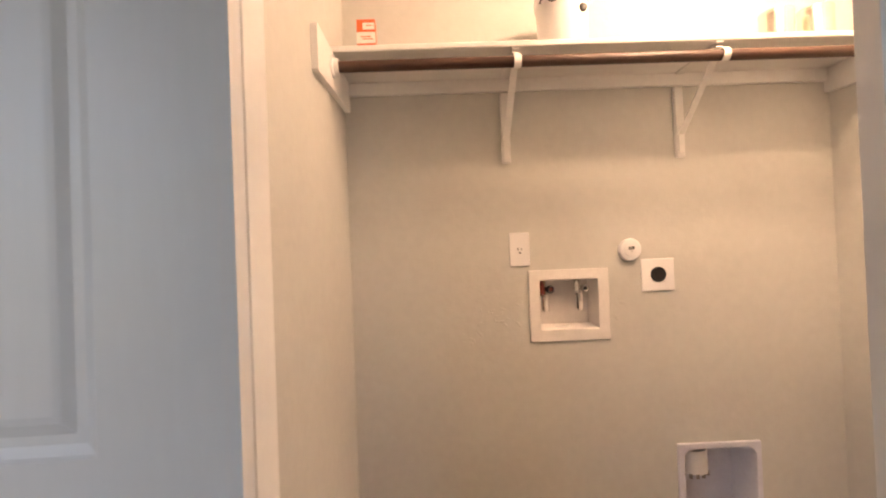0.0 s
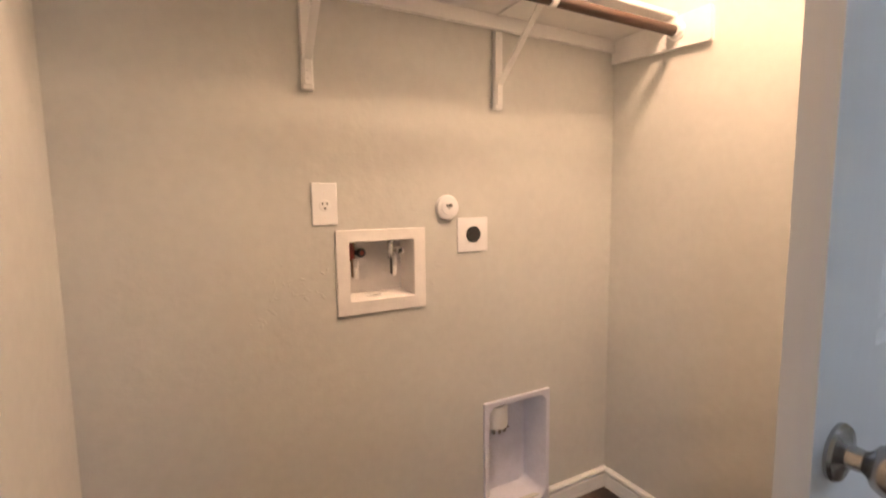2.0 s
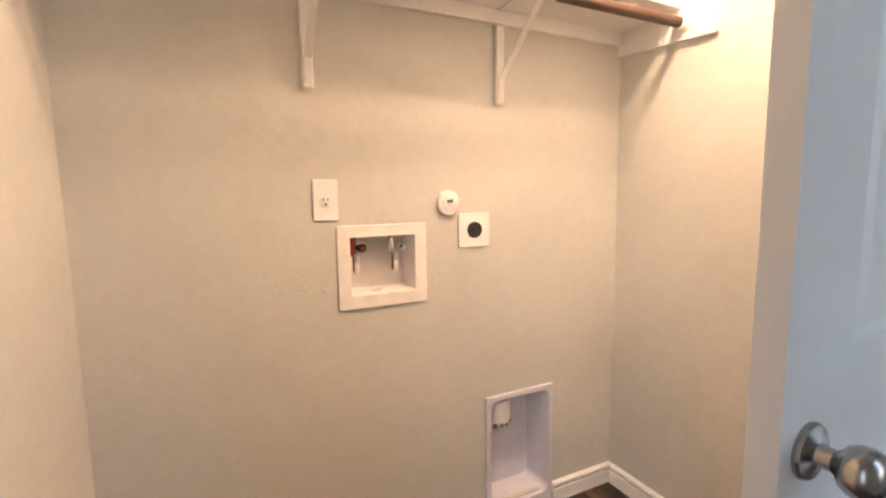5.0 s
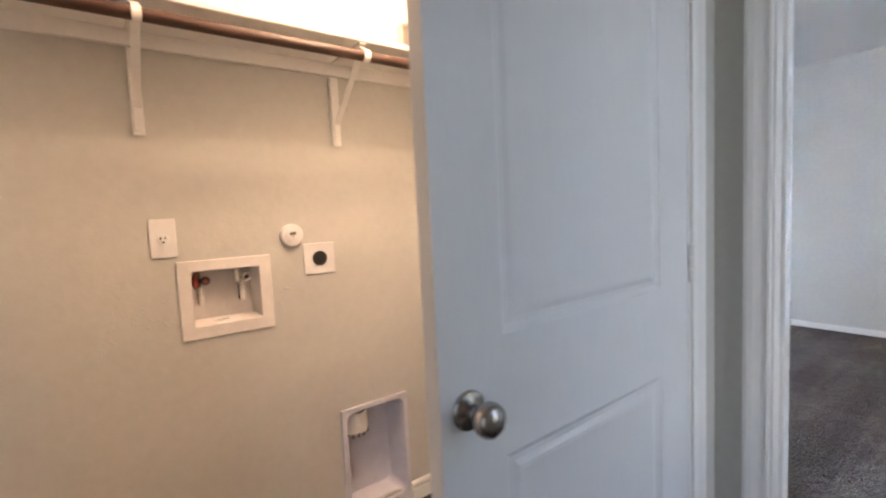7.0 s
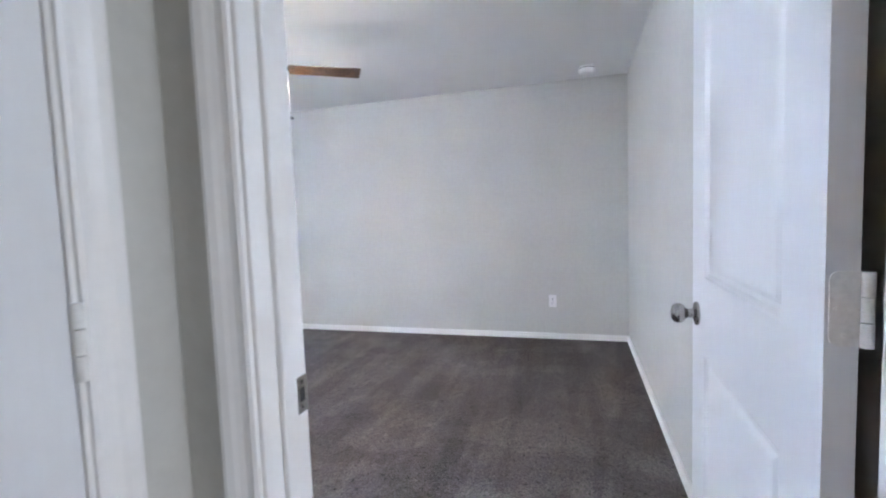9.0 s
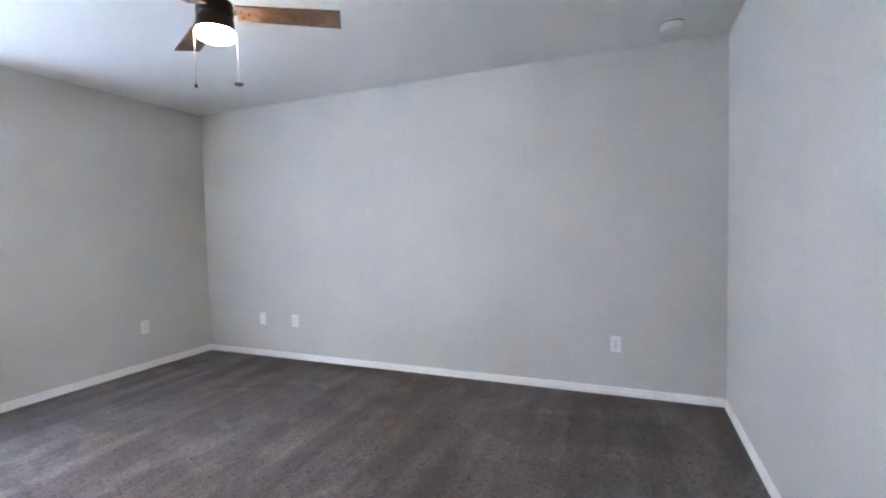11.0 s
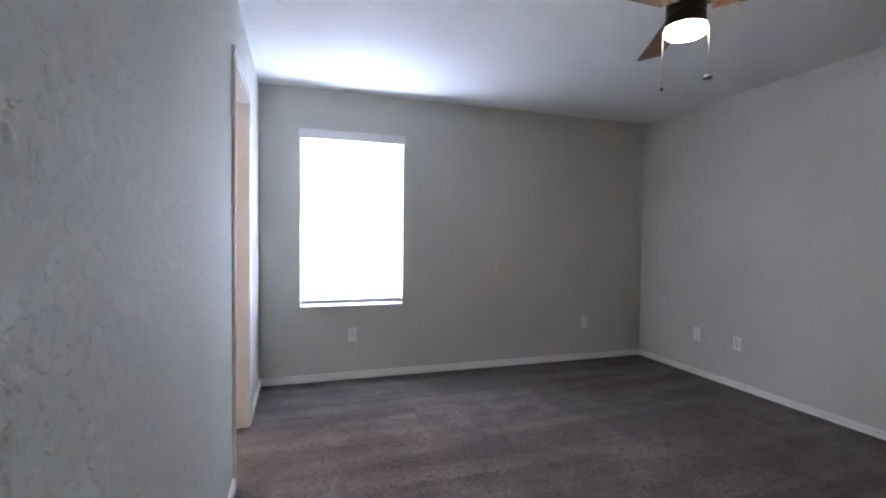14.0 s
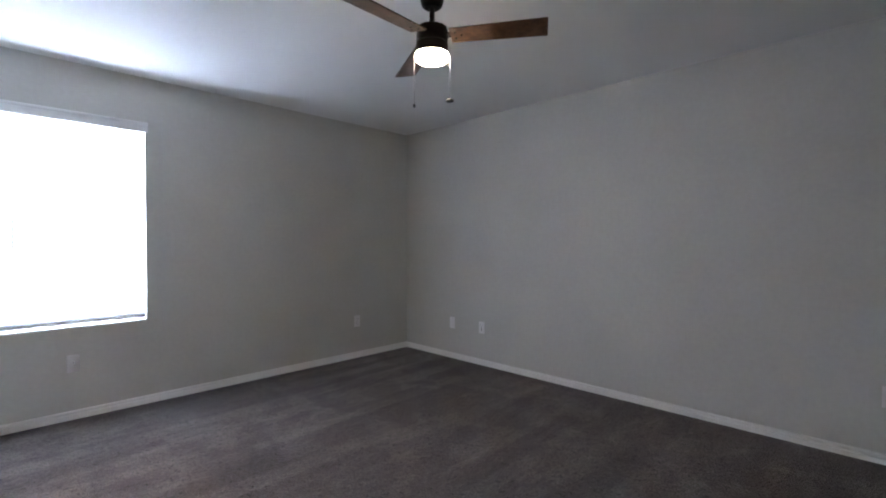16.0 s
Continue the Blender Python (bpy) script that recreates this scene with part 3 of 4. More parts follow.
def lay(ob, a, b, bevel=0.0015):
    """A bevelled board given in world places, made in the frame of ob."""
    t = ob.matrix_world.translation
    return made(box, Vector(a) - t, Vector(b) - t, bevel)


part("board", lay(shelf, (LX0 + 0.001, SHY, SHZ0), (LX1 - 0.001, LYB, SHZ1), 0.003), SHELFPAINT, shelf)
part("back_cleat", lay(shelf, (LX0 + 0.018, LYB - 0.018, SHZ0 - 0.045), (LX1 - 0.018, LYB, SHZ0 - 0.0005)), SHELFPAINT, shelf)
for x, s, f, q in ((LX0, 1, 0.440, -0.128), (LX1, -1, 0.385, -0.112)):
    bm = bmesh.new()
    t = shelf.matrix_world.translation
    prism(bm, [(0, q + 0.028), (f, q), (f + 0.007, q + 0.004), (f + 0.007, -0.010), (f, -0.0005), (0, -0.0005)], Vector((x, LYB, SHZ0)) - t, (0, -1, 0), (0, 0, 1), (0.018 * s, 0, 0))
    part("side_cleat", bm, SHELFPAINT, shelf)

ROD = (2.0, 1.776)
rod = thing("closet_rod", pose((LX0 + LX1) / 2, ROD[0], ROD[1]), "dark brown wooden hanging rod under the shelf", "closet rod")
bm = bmesh.new()
tube(bm, (LX0 + 0.022 - rod.location.x, 0, 0), (LX1 - 0.022 - rod.location.x, 0, 0), 0.0168, 28)
part("pole", bm, RODWOOD, rod, "", True)
for x, s in ((LX0 + 0.018, 1), (LX1 - 0.018, -1)):
    bm = bmesh.new()
    lathe(bm, [(0.031, 0), (0.031, 0.004), (0.025, 0.007), (0.0235, 0.020), (0.0195, 0.020)], Matrix.Translation((x - rod.location.x, 0, 0)) @ Matrix.Rotation(s * math.pi / 2, 4, "Y"), 28)
    part("socket", bm, PLASTIC, rod, "white round rod socket", True)


def bracket(x):
    """Pressed-steel shelf bracket: wall plate, sloping arm, top arm under the shelf and a hook round the rod."""
    ob = thing("shelf_bracket", pose(x, LYB, SHZ0), "white steel shelf-and-rod bracket screwed to the wall", "bracket", "brackets under the shelf")
    wz = 1.523 - SHZ0
    part("wall_plate", made(box, (-0.0155, -0.019, wz), (0.0155, 0, -0.051), 0.003), SHELFPAINT, ob)
    part("top_arm", made(box, (-0.011, -0.262, -0.006), (0.011, -0.018, -0.0005), 0.001), SHELFPAINT, ob)
    bm = bmesh.new()
    a, b = Vector((0, -0.020, 1.600 - SHZ0)), Vector((0, -0.258, -0.016))
    d = (b - a).normalized()
    n = Vector((0, d.z, -d.y))
    prism(bm, [(-0.011, -0.003), (-0.009, 0.004), (0.009, 0.004), (0.011, -0.003)], a, (1, 0, 0), n, b - a)
    box(bm, (-0.011, -0.026, wz + 0.012), (0.011, -0.018, 1.606 - SHZ0), 0.002)
    part("arm", bm, SHELFPAINT, ob)
    bm = bmesh.new()
    cy, cz = ROD[0] - LYB, ROD[1] - SHZ0
    inner, outer = [], []
    for k in range(15):
        g = radians(-112 + k * 14)
        inner.append((cy - 0.0182 * math.cos(g), cz + 0.0182 * math.sin(g)))
        outer.append((cy - 0.0222 * math.cos(g), cz + 0.0222 * math.sin(g)))
    for k in range(14):
        prism(bm, [inner[k], inner[k + 1], outer[k + 1], outer[k]], (-0.0105, 0, 0), (0, 1, 0), (0, 0, 1), (0.021, 0, 0))
    bmesh.ops.remove_doubles(bm, verts=bm.verts, dist=1e-5)
    part("rod_hook", bm, SHELFPAINT, ob)
    for z in (wz + 0.03, wz + 0.05, -0.075):
        bm = bmesh.new()
        lathe(bm, [(0.005, 0), (0.0045, 0.0016), (0, 0.0022)], Matrix.Translation((0, -0.0262 if z < -0.1 else -0.019, z)) @ Matrix.Rotation(math.pi / 2, 4, "X"), 12)
        part("screw", bm, SHELFPAINT, ob)
    return ob


bracket(0.852)
bracket(1.478)


def frame_ring(bm, outer, inner, depth, r, seg=5, lip=0.004, taper=0.003, rim=0.03):
    """A flat frame in the x-z plane that stands out towards -y, with a rounded inner opening carried back to y = depth."""
    def corners(x0, x1, z0, z1, rad):
        pts = []
        for cx, cz, a0 in ((x1 - rad, z1 - rad, 0), (x0 + rad, z1 - rad, 90), (x0 + rad, z0 + rad, 180), (x1 - rad, z0 + rad, 270)):
            pts += [(cx + rad * math.cos(radians(a0 + 90 * k / seg)), cz + rad * math.sin(radians(a0 + 90 * k / seg))) for k in range(seg + 1)]
        return pts
    shrink = lambda q, d: (q[0] + d, q[1] - d, q[2] + d, q[3] - d)
    grow = 0.002
    steps = [(corners(*outer, 0.004), 0.0), (corners(*outer, 0.004), -lip), (corners(*shrink(outer, grow), 0.004), -lip - 0.0025),
             (corners(*shrink(inner, -grow), r + grow), -lip - 0.0025), (corners(*inner, r), -lip), (corners(*shrink(inner, taper), max(r - 0.003, 0.002)), rim), (corners(*shrink(inner, taper + 0.004), max(r - 0.004, 0.002)), depth)]
    loops = [[bm.verts.new((x, y, z)) for x, z in pts] for pts, y in steps]
    n = len(loops[0])
    for a, b in zip(loops, loops[1:]):
        for k in range(n):
            bm.faces.new((a[k], a[(k + 1) % n], b[(k + 1) % n], b[k]))
    bm.faces.new(loops[-1])


wb = thing("washer_outlet_box", pose(1.058, LYB, 1.009), "white recessed plastic washer supply box with two taps", "washer box")
part("box_shell", made(frame_ring, (-0.144, 0.144, -0.128, 0.128), (-0.104, 0.104, -0.086, 0.091), 0.088, 0.004), BOXPLASTIC, wb)


def valve(x, mat, lever):
    """Quarter-turn hose tap hanging from the top of the box: stem, side lever, round cap with a dark bore, nozzle with
    a dark strip along its left edge.
    """
    v = part("valve", made(tube, (x, 0.045, 0.090), (x, 0.045, 0.030), 0.0100), BRASS if mat is RED else DARKCHROME, wb, "metal hose tap", True)
    bm = bmesh.new()
    tube(bm, (x, 0.045, 0.056), (x + 0.018, 0.034, 0.056), 0.008)
    face = Matrix.Translation((x + 0.021, 0.020, 0.056)) @ Matrix.Rotation(math.pi / 2, 4, "X") @ Matrix.Rotation(0.25, 4, "Y")
    lathe(bm, [(0, -0.012), (0.012, -0.012), (0.0142, -0.004), (0.0142, 0.004), (0.0115, 0.007), (0.0085, 0.005), (0, 0.004)], face, 22)
    cap = part("valve_cap", bm, BLACK if mat is RED else CHROME, v, "", True)
    bm = bmesh.new()
    lathe(bm, [(0.0065, 0.0056), (0.0060, 0.0066), (0, 0.0062)], face, 16)
    part("bore", bm, RED if mat is RED else BLACK, cap)
    bm = bmesh.new()
    lathe(bm, [(0, 0.034), (0.005, 0.031), (0.0085, 0.020), (0.0105, 0.008), (0.0095, -0.006), (0.0055, -0.014), (0, -0.016)], Matrix.Translation((x - 0.009, 0.022, 0.052)) @ Matrix.Diagonal((1, 0.7, 1, 1)), 18)
    part("lever", bm, mat if mat is RED else CHROME, v, lever, True)
    bm = bmesh.new()
    lathe(bm, [(0.0085, 0.036), (0.0098, 0.028), (0.0098, 0.014), (0.0088, 0.012), (0.0088, 0.004), (0.0098, 0.002), (0.0094, -0.022), (0.0080, -0.025), (0.0, -0.025)], Matrix.Translation((x + 0.007, 0.04, 0)), 18)
    part("hose_nozzle", bm, BOXPLASTIC, v, "", True)
    part("clip", made(box, (x - 0.0035, 0.030, -0.020), (x - 0.0010, 0.046, 0.034), 0.0006), BRASS if mat is RED else DARKMETAL, v, "thin dark strip along the nozzle edge")


valve(-0.082, RED, "red tap lever")
valve(0.045, DARKCHROME, "dull chrome tap lever")
bm = bmesh.new()
lathe(bm, [(0.030, 0.0), (0.030, 0.004), (0.022, 0.005), (0.022, 0.001), (0, 0.001)], Matrix.Translation((-0.014, 0.045, -0.085)), 26)
part("drain_collar", bm, PLASTIC, wb, "", True)
bm = bmesh.new()
lathe(bm, [(0.021, 0.0), (0.021, 0.0018), (0, 0.0018)], Matrix.Translation((-0.014, 0.045, -0.0838)), 26)
part("drain_hole", bm, BLACK, wb)

vb = thing("dryer_vent_box", pose((vx0 + vx1) / 2, LYB, 0.265), "tall white recessed dryer vent box at floor level", "vent box")
hw = (vx1 - vx0) / 2
part("box_shell", made(frame_ring, (-hw, hw, -0.256, 0.233), (-hw + 0.022, hw - 0.020, -0.205, 0.212), 0.105, 0.034, 8, 0.008, 0.014, 0.026), VENTPLASTIC, vb, "", True)
bm = bmesh.new()
lathe(bm, [(0.050, 0.0), (0.051, 0.004), (0.050, 0.085), (0.046, 0.085), (0.046, 0.001), (0, 0.001)][::-1], Matrix.Translation((-0.068, 0.053, 0.112)), 30)
part("duct_stub", bm, SHELFPAINT, vb, "white duct stub", True)
bm = bmesh.new()
rng = random.Random(9)
for k in range(14):
    g = radians(k * 26)
    m = Matrix.Translation((-0.068 + 0.049 * math.cos(g), 0.053 + 0.049 * math.sin(g), 0.109)) @ Matrix.Rotation(g, 4, "Z") @ Matrix.Rotation(rng.uniform(-0.5, 0.5), 4, "X")
    box(bm, m @ Vector((-0.001, -0.006, -rng.uniform(0.002, 0.011))), m @ Vector((0.002, 0.006, 0.006)))
part("torn_foil_edge", bm, DARKCHROME, vb, "torn foil edge")


def wall_plate(name, m, w, h, label, category="outlet"):
    """Cover plate with a soft raised edge; its face looks along local -y."""
    ob = thing(name, m, label, category)
    bm = bmesh.new()
    box(bm, (-w / 2, -0.0055, -h / 2), (w / 2, 0, h / 2), 0.0022, 2)
    part("cover_plate", bm, PLASTIC, ob)
    return ob


def screw_on(ob, x, z, r=0.003):
    bm = bmesh.new()
    lathe(bm, [(r, 0), (r * 0.9, 0.0008), (0, 0.0006)], Matrix.Translation((x, -0.0055, z)) @ Matrix.Rotation(math.pi / 2, 4, "X"), 12)
    part("screw", bm, SHELFPAINT, ob)


def receptacle(ob, z, r=0.0165):
    bm = bmesh.new()
    lathe(bm, [(r, 0), (r, 0.0016), (r - 0.001, 0.0022), (0, 0.0022)], Matrix.Translation((0, -0.0052, z)) @ Matrix.Rotation(math.pi / 2, 4, "X"), 26)
    face = part("receptacle", bm, PLASTIC, ob)
    for x, h in ((-0.0062, 0.0085), (0.0062, 0.0075)):
        part("slot", made(box, (x - 0.0017, -0.0081, z + 0.003 - h / 2 + 0.002), (x + 0.0017, -0.0072, z + 0.003 + h / 2 + 0.002)), BLACK, face)
    bm = bmesh.new()
    lathe(bm, [(0.0034, 0), (0.0034, 0.0009), (0, 0.0009)], Matrix.Translation((0, -0.0072, z - 0.008)) @ Matrix.Rotation(math.pi / 2, 4, "X"), 12)
    part("slot", bm, BLACK, face)


po = wall_plate("wall_outlet", pose(0.887, LYB, 1.214), 0.072, 0.120, "white single power outlet above the washer box")
receptacle(po, -0.004)
for z in (0.032, -0.038):
    screw_on(po, 0, z)
do = wall_plate("dryer_outlet", pose(1.381, LYB, 1.105), 0.119, 0.116, "square white plate with a black dryer socket")
bm = bmesh.new()
lathe(bm, [(0.0275, 0), (0.0275, 0.004), (0.025, 0.0055), (0.023, 0.004), (0, 0.0035)], Matrix.Translation((0.001, -0.005, 0.001)) @ Matrix.Rotation(math.pi / 2, 4, "X"), 32)
sock = part("socket_face", bm, BLACK, do, "black round socket", True)
for x, z, a in ((-0.010, 0.004, 25), (0.012, 0.004, -25), (0.001, -0.011, 0)):
    bm = bmesh.new()
    box(bm, (-0.0012, -0.0003, -0.005), (0.0012, 0.0004, 0.005))
    bm.transform(Matrix.Translation((x, -0.0092, z)) @ Matrix.Rotation(radians(a), 4, "Y"))
    part("slot", bm, DARKMETAL, sock)
for x in (-0.024, 0.026):
    for z in (-0.026, 0.028):
        screw_on(do, x, z, 0.0024)
rc = thing("round_wall_cover", pose(1.283, LYB, 1.198), "small round white wall cover with a printed sticker", "wall cover")
bm = bmesh.new()
lathe(bm, [(0.041, 0), (0.041, 0.008), (0.038, 0.014), (0.032, 0.0165), (0.026, 0.0165), (0.0255, 0.0185), (0.023, 0.0195), (0, 0.0200)], Matrix.Rotation(math.pi / 2, 4, "X"), 40)
part("dome", bm, PLASTIC, rc, "", True)
for k, (x0, x1, z0, z1) in enumerate(((-0.010, -0.004, 0.001, 0.011), (-0.0025, 0.0015, -0.001, 0.011), (0.003, 0.011, 0.002, 0.012), (-0.004, 0.004, -0.006, -0.004))):
    part("print_bar", made(box, (x0, -0.0206, z0), (x1, -0.0199, z1)), INK, rc, "dark printed bar")

# rough plaster repairs beside the washer box
rng = random.Random(4)
for cx, cz, n, w, h in ((0.79, 0.985, 26, 0.085, 0.05), (1.235, 0.985, 7, 0.015, 0.04), (0.70, 0.90, 8, 0.05, 0.03)):
    bm = bmesh.new()
    for k in range(n):
        rr = rng.uniform(0.003, 0.010)
        m = Matrix.Translation((cx + rng.gauss(0, w / 2), LYB + 0.0004, cz + rng.gauss(0, h / 2))) @ Matrix.Rotation(math.pi / 2, 4, "X") @ Matrix.Rotation(rng.uniform(0, 3), 4, "Z") @ Matrix.Diagonal((rng.uniform(1, 2.2), 0.6, 1, 1))
        lathe(bm, [(rr, 0), (rr * 0.8, 0.0006), (rr * 0.4, 0.0010), (0, 0.0011)], m, 14)
    structure("trim_wall_repair", bm, WALL, "rough daubs of painted-over plaster", True)

# things on the shelf
ob = thing("orange_carton", pose(0.392, 2.105, SHZ1), "small orange and white carton standing on the shelf", "carton")
part("carton", made(box, (-0.029, -0.02, 0), (0.029, 0.02, 0.117), 0.001), ORANGE, ob)
part("label_band", made(box, (-0.0292, -0.0206, 0.040), (0.0292, -0.0198, 0.076)), PAPER, ob, "white label band")
part("label_patch", made(box, (-0.010, -0.0206, 0.084), (0.027, -0.0198, 0.106)), PAPER, ob, "pale label patch")
for z, a, b in ((0.060, -0.018, 0.016), (0.052, -0.012, 0.022), (0.095, 0.0, 0.020)):
    part("print_bar", made(box, (a, -0.0211, z), (b, -0.0205, z + 0.003)), ORANGE, ob)
ob = thing("white_tub", pose(1.03, 2.125, SHZ1), "white plastic tub with black clips on the shelf", "tub")
bm = bmesh.new()
lathe(bm, [(0, 0), (0.070, 0), (0.076, 0.004), (0.084, 0.15), (0.0845, 0.172), (0.079, 0.176), (0, 0.176)], None, 40)
part("body", bm, PLASTIC, ob, "", True)
bm = bmesh.new()
lathe(bm, [(0.088, 0.150), (0.089, 0.153), (0.089, 0.178), (0.084, 0.184), (0, 0.184)], None, 40)
part("lid", bm, PLASTIC, ob, "", True)
bm = bmesh.new()
lathe(bm, [(0.013, 0), (0.013, 0.006), (0.010, 0.008), (0, 0.008)], Matrix.Translation((0.046, -0.068, 0.118)) @ Matrix.Rotation(math.pi / 2, 4, "X"), 24)
part("handle_pivot", bm, BLACK, ob, "black round handle pivot", True)
bm = bmesh.new()
for k in range(9):
    g = radians(205 + k * 7)
    tube(bm, (0.0885 * math.cos(g), 0.0885 * math.sin(g), 0.150 + 0.012 * math.sin(k)), (0.0885 * math.cos(g + 0.09), 0.0885 * math.sin(g + 0.09), 0.152 + 0.012 * math.sin(k + 1)), 0.003, 8)
part("bail_wire", bm, DARKMETAL, ob, "dark wire bail")


def tin(x, y, h, label):
    ob = thing("paint_tin", pose(x, y, SHZ1), label, "tin", "tins on the shelf")
    bm = bmesh.new()
    lathe(bm, [(0, 0), (0.050, 0), (0.0515, 0.002), (0.0515, 0.005), (0.050, 0.007), (0.050, h - 0.008), (0.0515, h - 0.006), (0.0515, h)], None, 40)
    part("can", bm, TIN, ob, "", True)
    bm = bmesh.new()
    lathe(bm, [(0.0505, h - 0.002), (0.046, h - 0.001), (0.044, h - 0.006), (0, h - 0.006)], None, 40)
    part("lid", bm, TIN, ob, "", True)


tin(1.742, 2.125, 0.116, "small bare metal paint tin on the shelf")
tin(1.877, 2.13, 0.126, "taller bare metal paint tin on the shelf")

# ---------------------------------------------------------------- bedroom
FAN = (4.035, 2.380)
fan = thing("ceiling_fan", pose(FAN[0], FAN[1], CEIL), "dark bronze three-blade ceiling fan with lit drum light", "ceiling fan")
zz = lambda z: z + 0.030 - CEIL
bm = bmesh.new()
lathe(bm, [(0.0, 0.0), (0.062, 0.0), (0.062, -0.010), (0.059, -0.026), (0.054, -0.085), (0.048, -0.105), (0.034, -0.116), (0, -0.116)], None, 36)
part("canopy", bm, DARKMETAL, fan, "", True)
bm = bmesh.new()
tube(bm, (0, 0, -0.114), (0, 0, zz(2.196)), 0.012, 18)
part("downrod", bm, DARKMETAL, fan, "", True)
bm = bmesh.new()
lathe(bm, [(0, zz(2.200)), (0.024, zz(2.200)), (0.060, zz(2.197)), (0.072, zz(2.190)), (0.0735, zz(2.180)), (0.0745, zz(2.168)), (0.0745, zz(2.136)), (0.070, zz(2.130)), (0.070, zz(2.124)), (0.075, zz(2.118)), (0.076, zz(2.072)), (0.072, zz(2.070)), (0, zz(2.070))], None, 40)
part("motor_housing", bm, DARKMETAL, fan, "", True)
bm = bmesh.new()
lathe(bm, [(0.0, zz(2.071)), (0.077, zz(2.071)), (0.079, zz(2.066)), (0.079, zz(2.054)), (0.076, zz(2.046)), (0.068, zz(2.040)), (0.046, zz(2.036)), (0, zz(2.035))], None, 40)
part("drum_shade", bm, GLOBE, fan, "glowing white drum shade", True)
for ang in (-57, 63, 183):
    rot = Matrix.Rotation(radians(ang), 4, "Z")
    tilt = Matrix.Translation((0, 0, zz(2.152))) @ Matrix.Rotation(radians(-11), 4, "X")
    bm = bmesh.new()
    r0, r1, w0, w1 = 0.088, 0.528, 0.050, 0.060
    prism(bm, [(r0, -w0), (r1 - 0.004, -w1), (r1, -w1 + 0.004), (r1, w1 - 0.004), (r1 - 0.004, w1), (r0, w0)], (0, 0, -0.003), (1, 0, 0), (0, 1, 0), (0, 0, 0.006))
    bm.transform(rot @ tilt)
    blade = part("blade", bm, BLADEWOOD, fan, "dark walnut-finish blade")
    bm = bmesh.new()
    box(bm, (0.060, -0.022, 0.003), (0.150, 0.022, 0.008), 0.002)
    bm.transform(rot @ tilt)
    part("blade_iron", bm, DARKMETAL, blade)
    for x, y in ((0.112, -0.022), (0.112, 0.022), (0.140, 0.0)):
        bm = bmesh.new()
        lathe(bm, [(0.006, 0), (0.005, -0.0025), (0, -0.003)], Matrix.Translation((x, y, -0.003)), 12)
        bm.transform(rot @ tilt)
        part("screw", bm, DARKMETAL, blade)
right = Vector((0.717, -0.697, 0))
for s, z1, big in ((-1, 1.838, False), (1, 1.858, True)):
    p = right * (0.067 * s)
    bm = bmesh.new()
    tube(bm, (p.x * 1.24, p.y * 1.24, zz(2.105)), (p.x * 1.24, p.y * 1.24, zz(z1)), 0.0010, 8)
    ch = part("pull_chain", bm, DARKCHROME, fan, "thin pale pull chain")
    bm = bmesh.new()
    m = Matrix.Translation((p.x * 1.24, p.y * 1.24, zz(z1)))
    lathe(bm, [(0, 0.006), (0.017, 0.005), (0.020, 0.0), (0.017, -0.006), (0, -0.008)] if big else [(0, 0.004), (0.005, 0.002), (0.006, -0.008), (0.004, -0.013), (0, -0.014)], m, 20)
    part("pull_fob", bm, BLACK, ch, "", True)

smk = thing("smoke_detector", pose(5.630, 0.500, CEIL), "round white smoke detector on the ceiling", "smoke detector")
bm = bmesh.new()
lathe(bm, [(0, 0), (0.062, 0), (0.062, -0.010), (0.054, -0.012), (0.054, -0.014), (0.066, -0.016), (0.063, -0.042), (0.050, -0.053), (0, -0.056)], None, 36)
part("housing", bm, WHITEPLASTIC, smk, "", True)
# slot ring widened past the housing, its black standing for the shaded band
bm = bmesh.new()
lathe(bm, [(0.0650, -0.0105), (0.0650, -0.0155), (0.050, -0.0155), (0.050, -0.0105)], None, 36)
part("vent_slot", bm, BLACK, smk)

for x, kind in ((2.974, "coax"), (5.263, "duplex")):
    o = wall_plate("wall_outlet", pose(x, BYN, 0.405), 0.071, 0.117, "white cable outlet plate on the grey wall" if kind == "coax" else "white double power outlet on the grey wall")
    if kind == "coax":
        bm = bmesh.new()
        lathe(bm, [(0.0045, 0), (0.0045, 0.007), (0.003, 0.007), (0, 0.003)], Matrix.Translation((0, -0.0055, 0.004)) @ Matrix.Rotation(math.pi / 2, 4, "X"), 14)
        part("coax_jack", bm, NICKEL, o, "metal coax jack")
        for z in (-0.042, 0.042):
            screw_on(o, 0, z)
    else:
        receptacle(o, 0.0195)
        receptacle(o, -0.0195)
        screw_on(o, 0, 0, 0.0024)
for y, kind in ((4.047, "blank"), (3.655, "duplex"), (0.828, "duplex")):
    o = wall_plate("wall_outlet", pose(BX1, y, 0.392, 0, 0, -90), 0.071, 0.117, "white blank cover plate on the grey wall" if kind == "blank" else "white double power outlet on the grey wall")
    if kind == "duplex":
        receptacle(o, 0.0195)
        receptacle(o, -0.0195)
        screw_on(o, 0, 0, 0.0024)
    else:
        for z in (-0.030, 0.030):
            screw_on(o, 0, z)

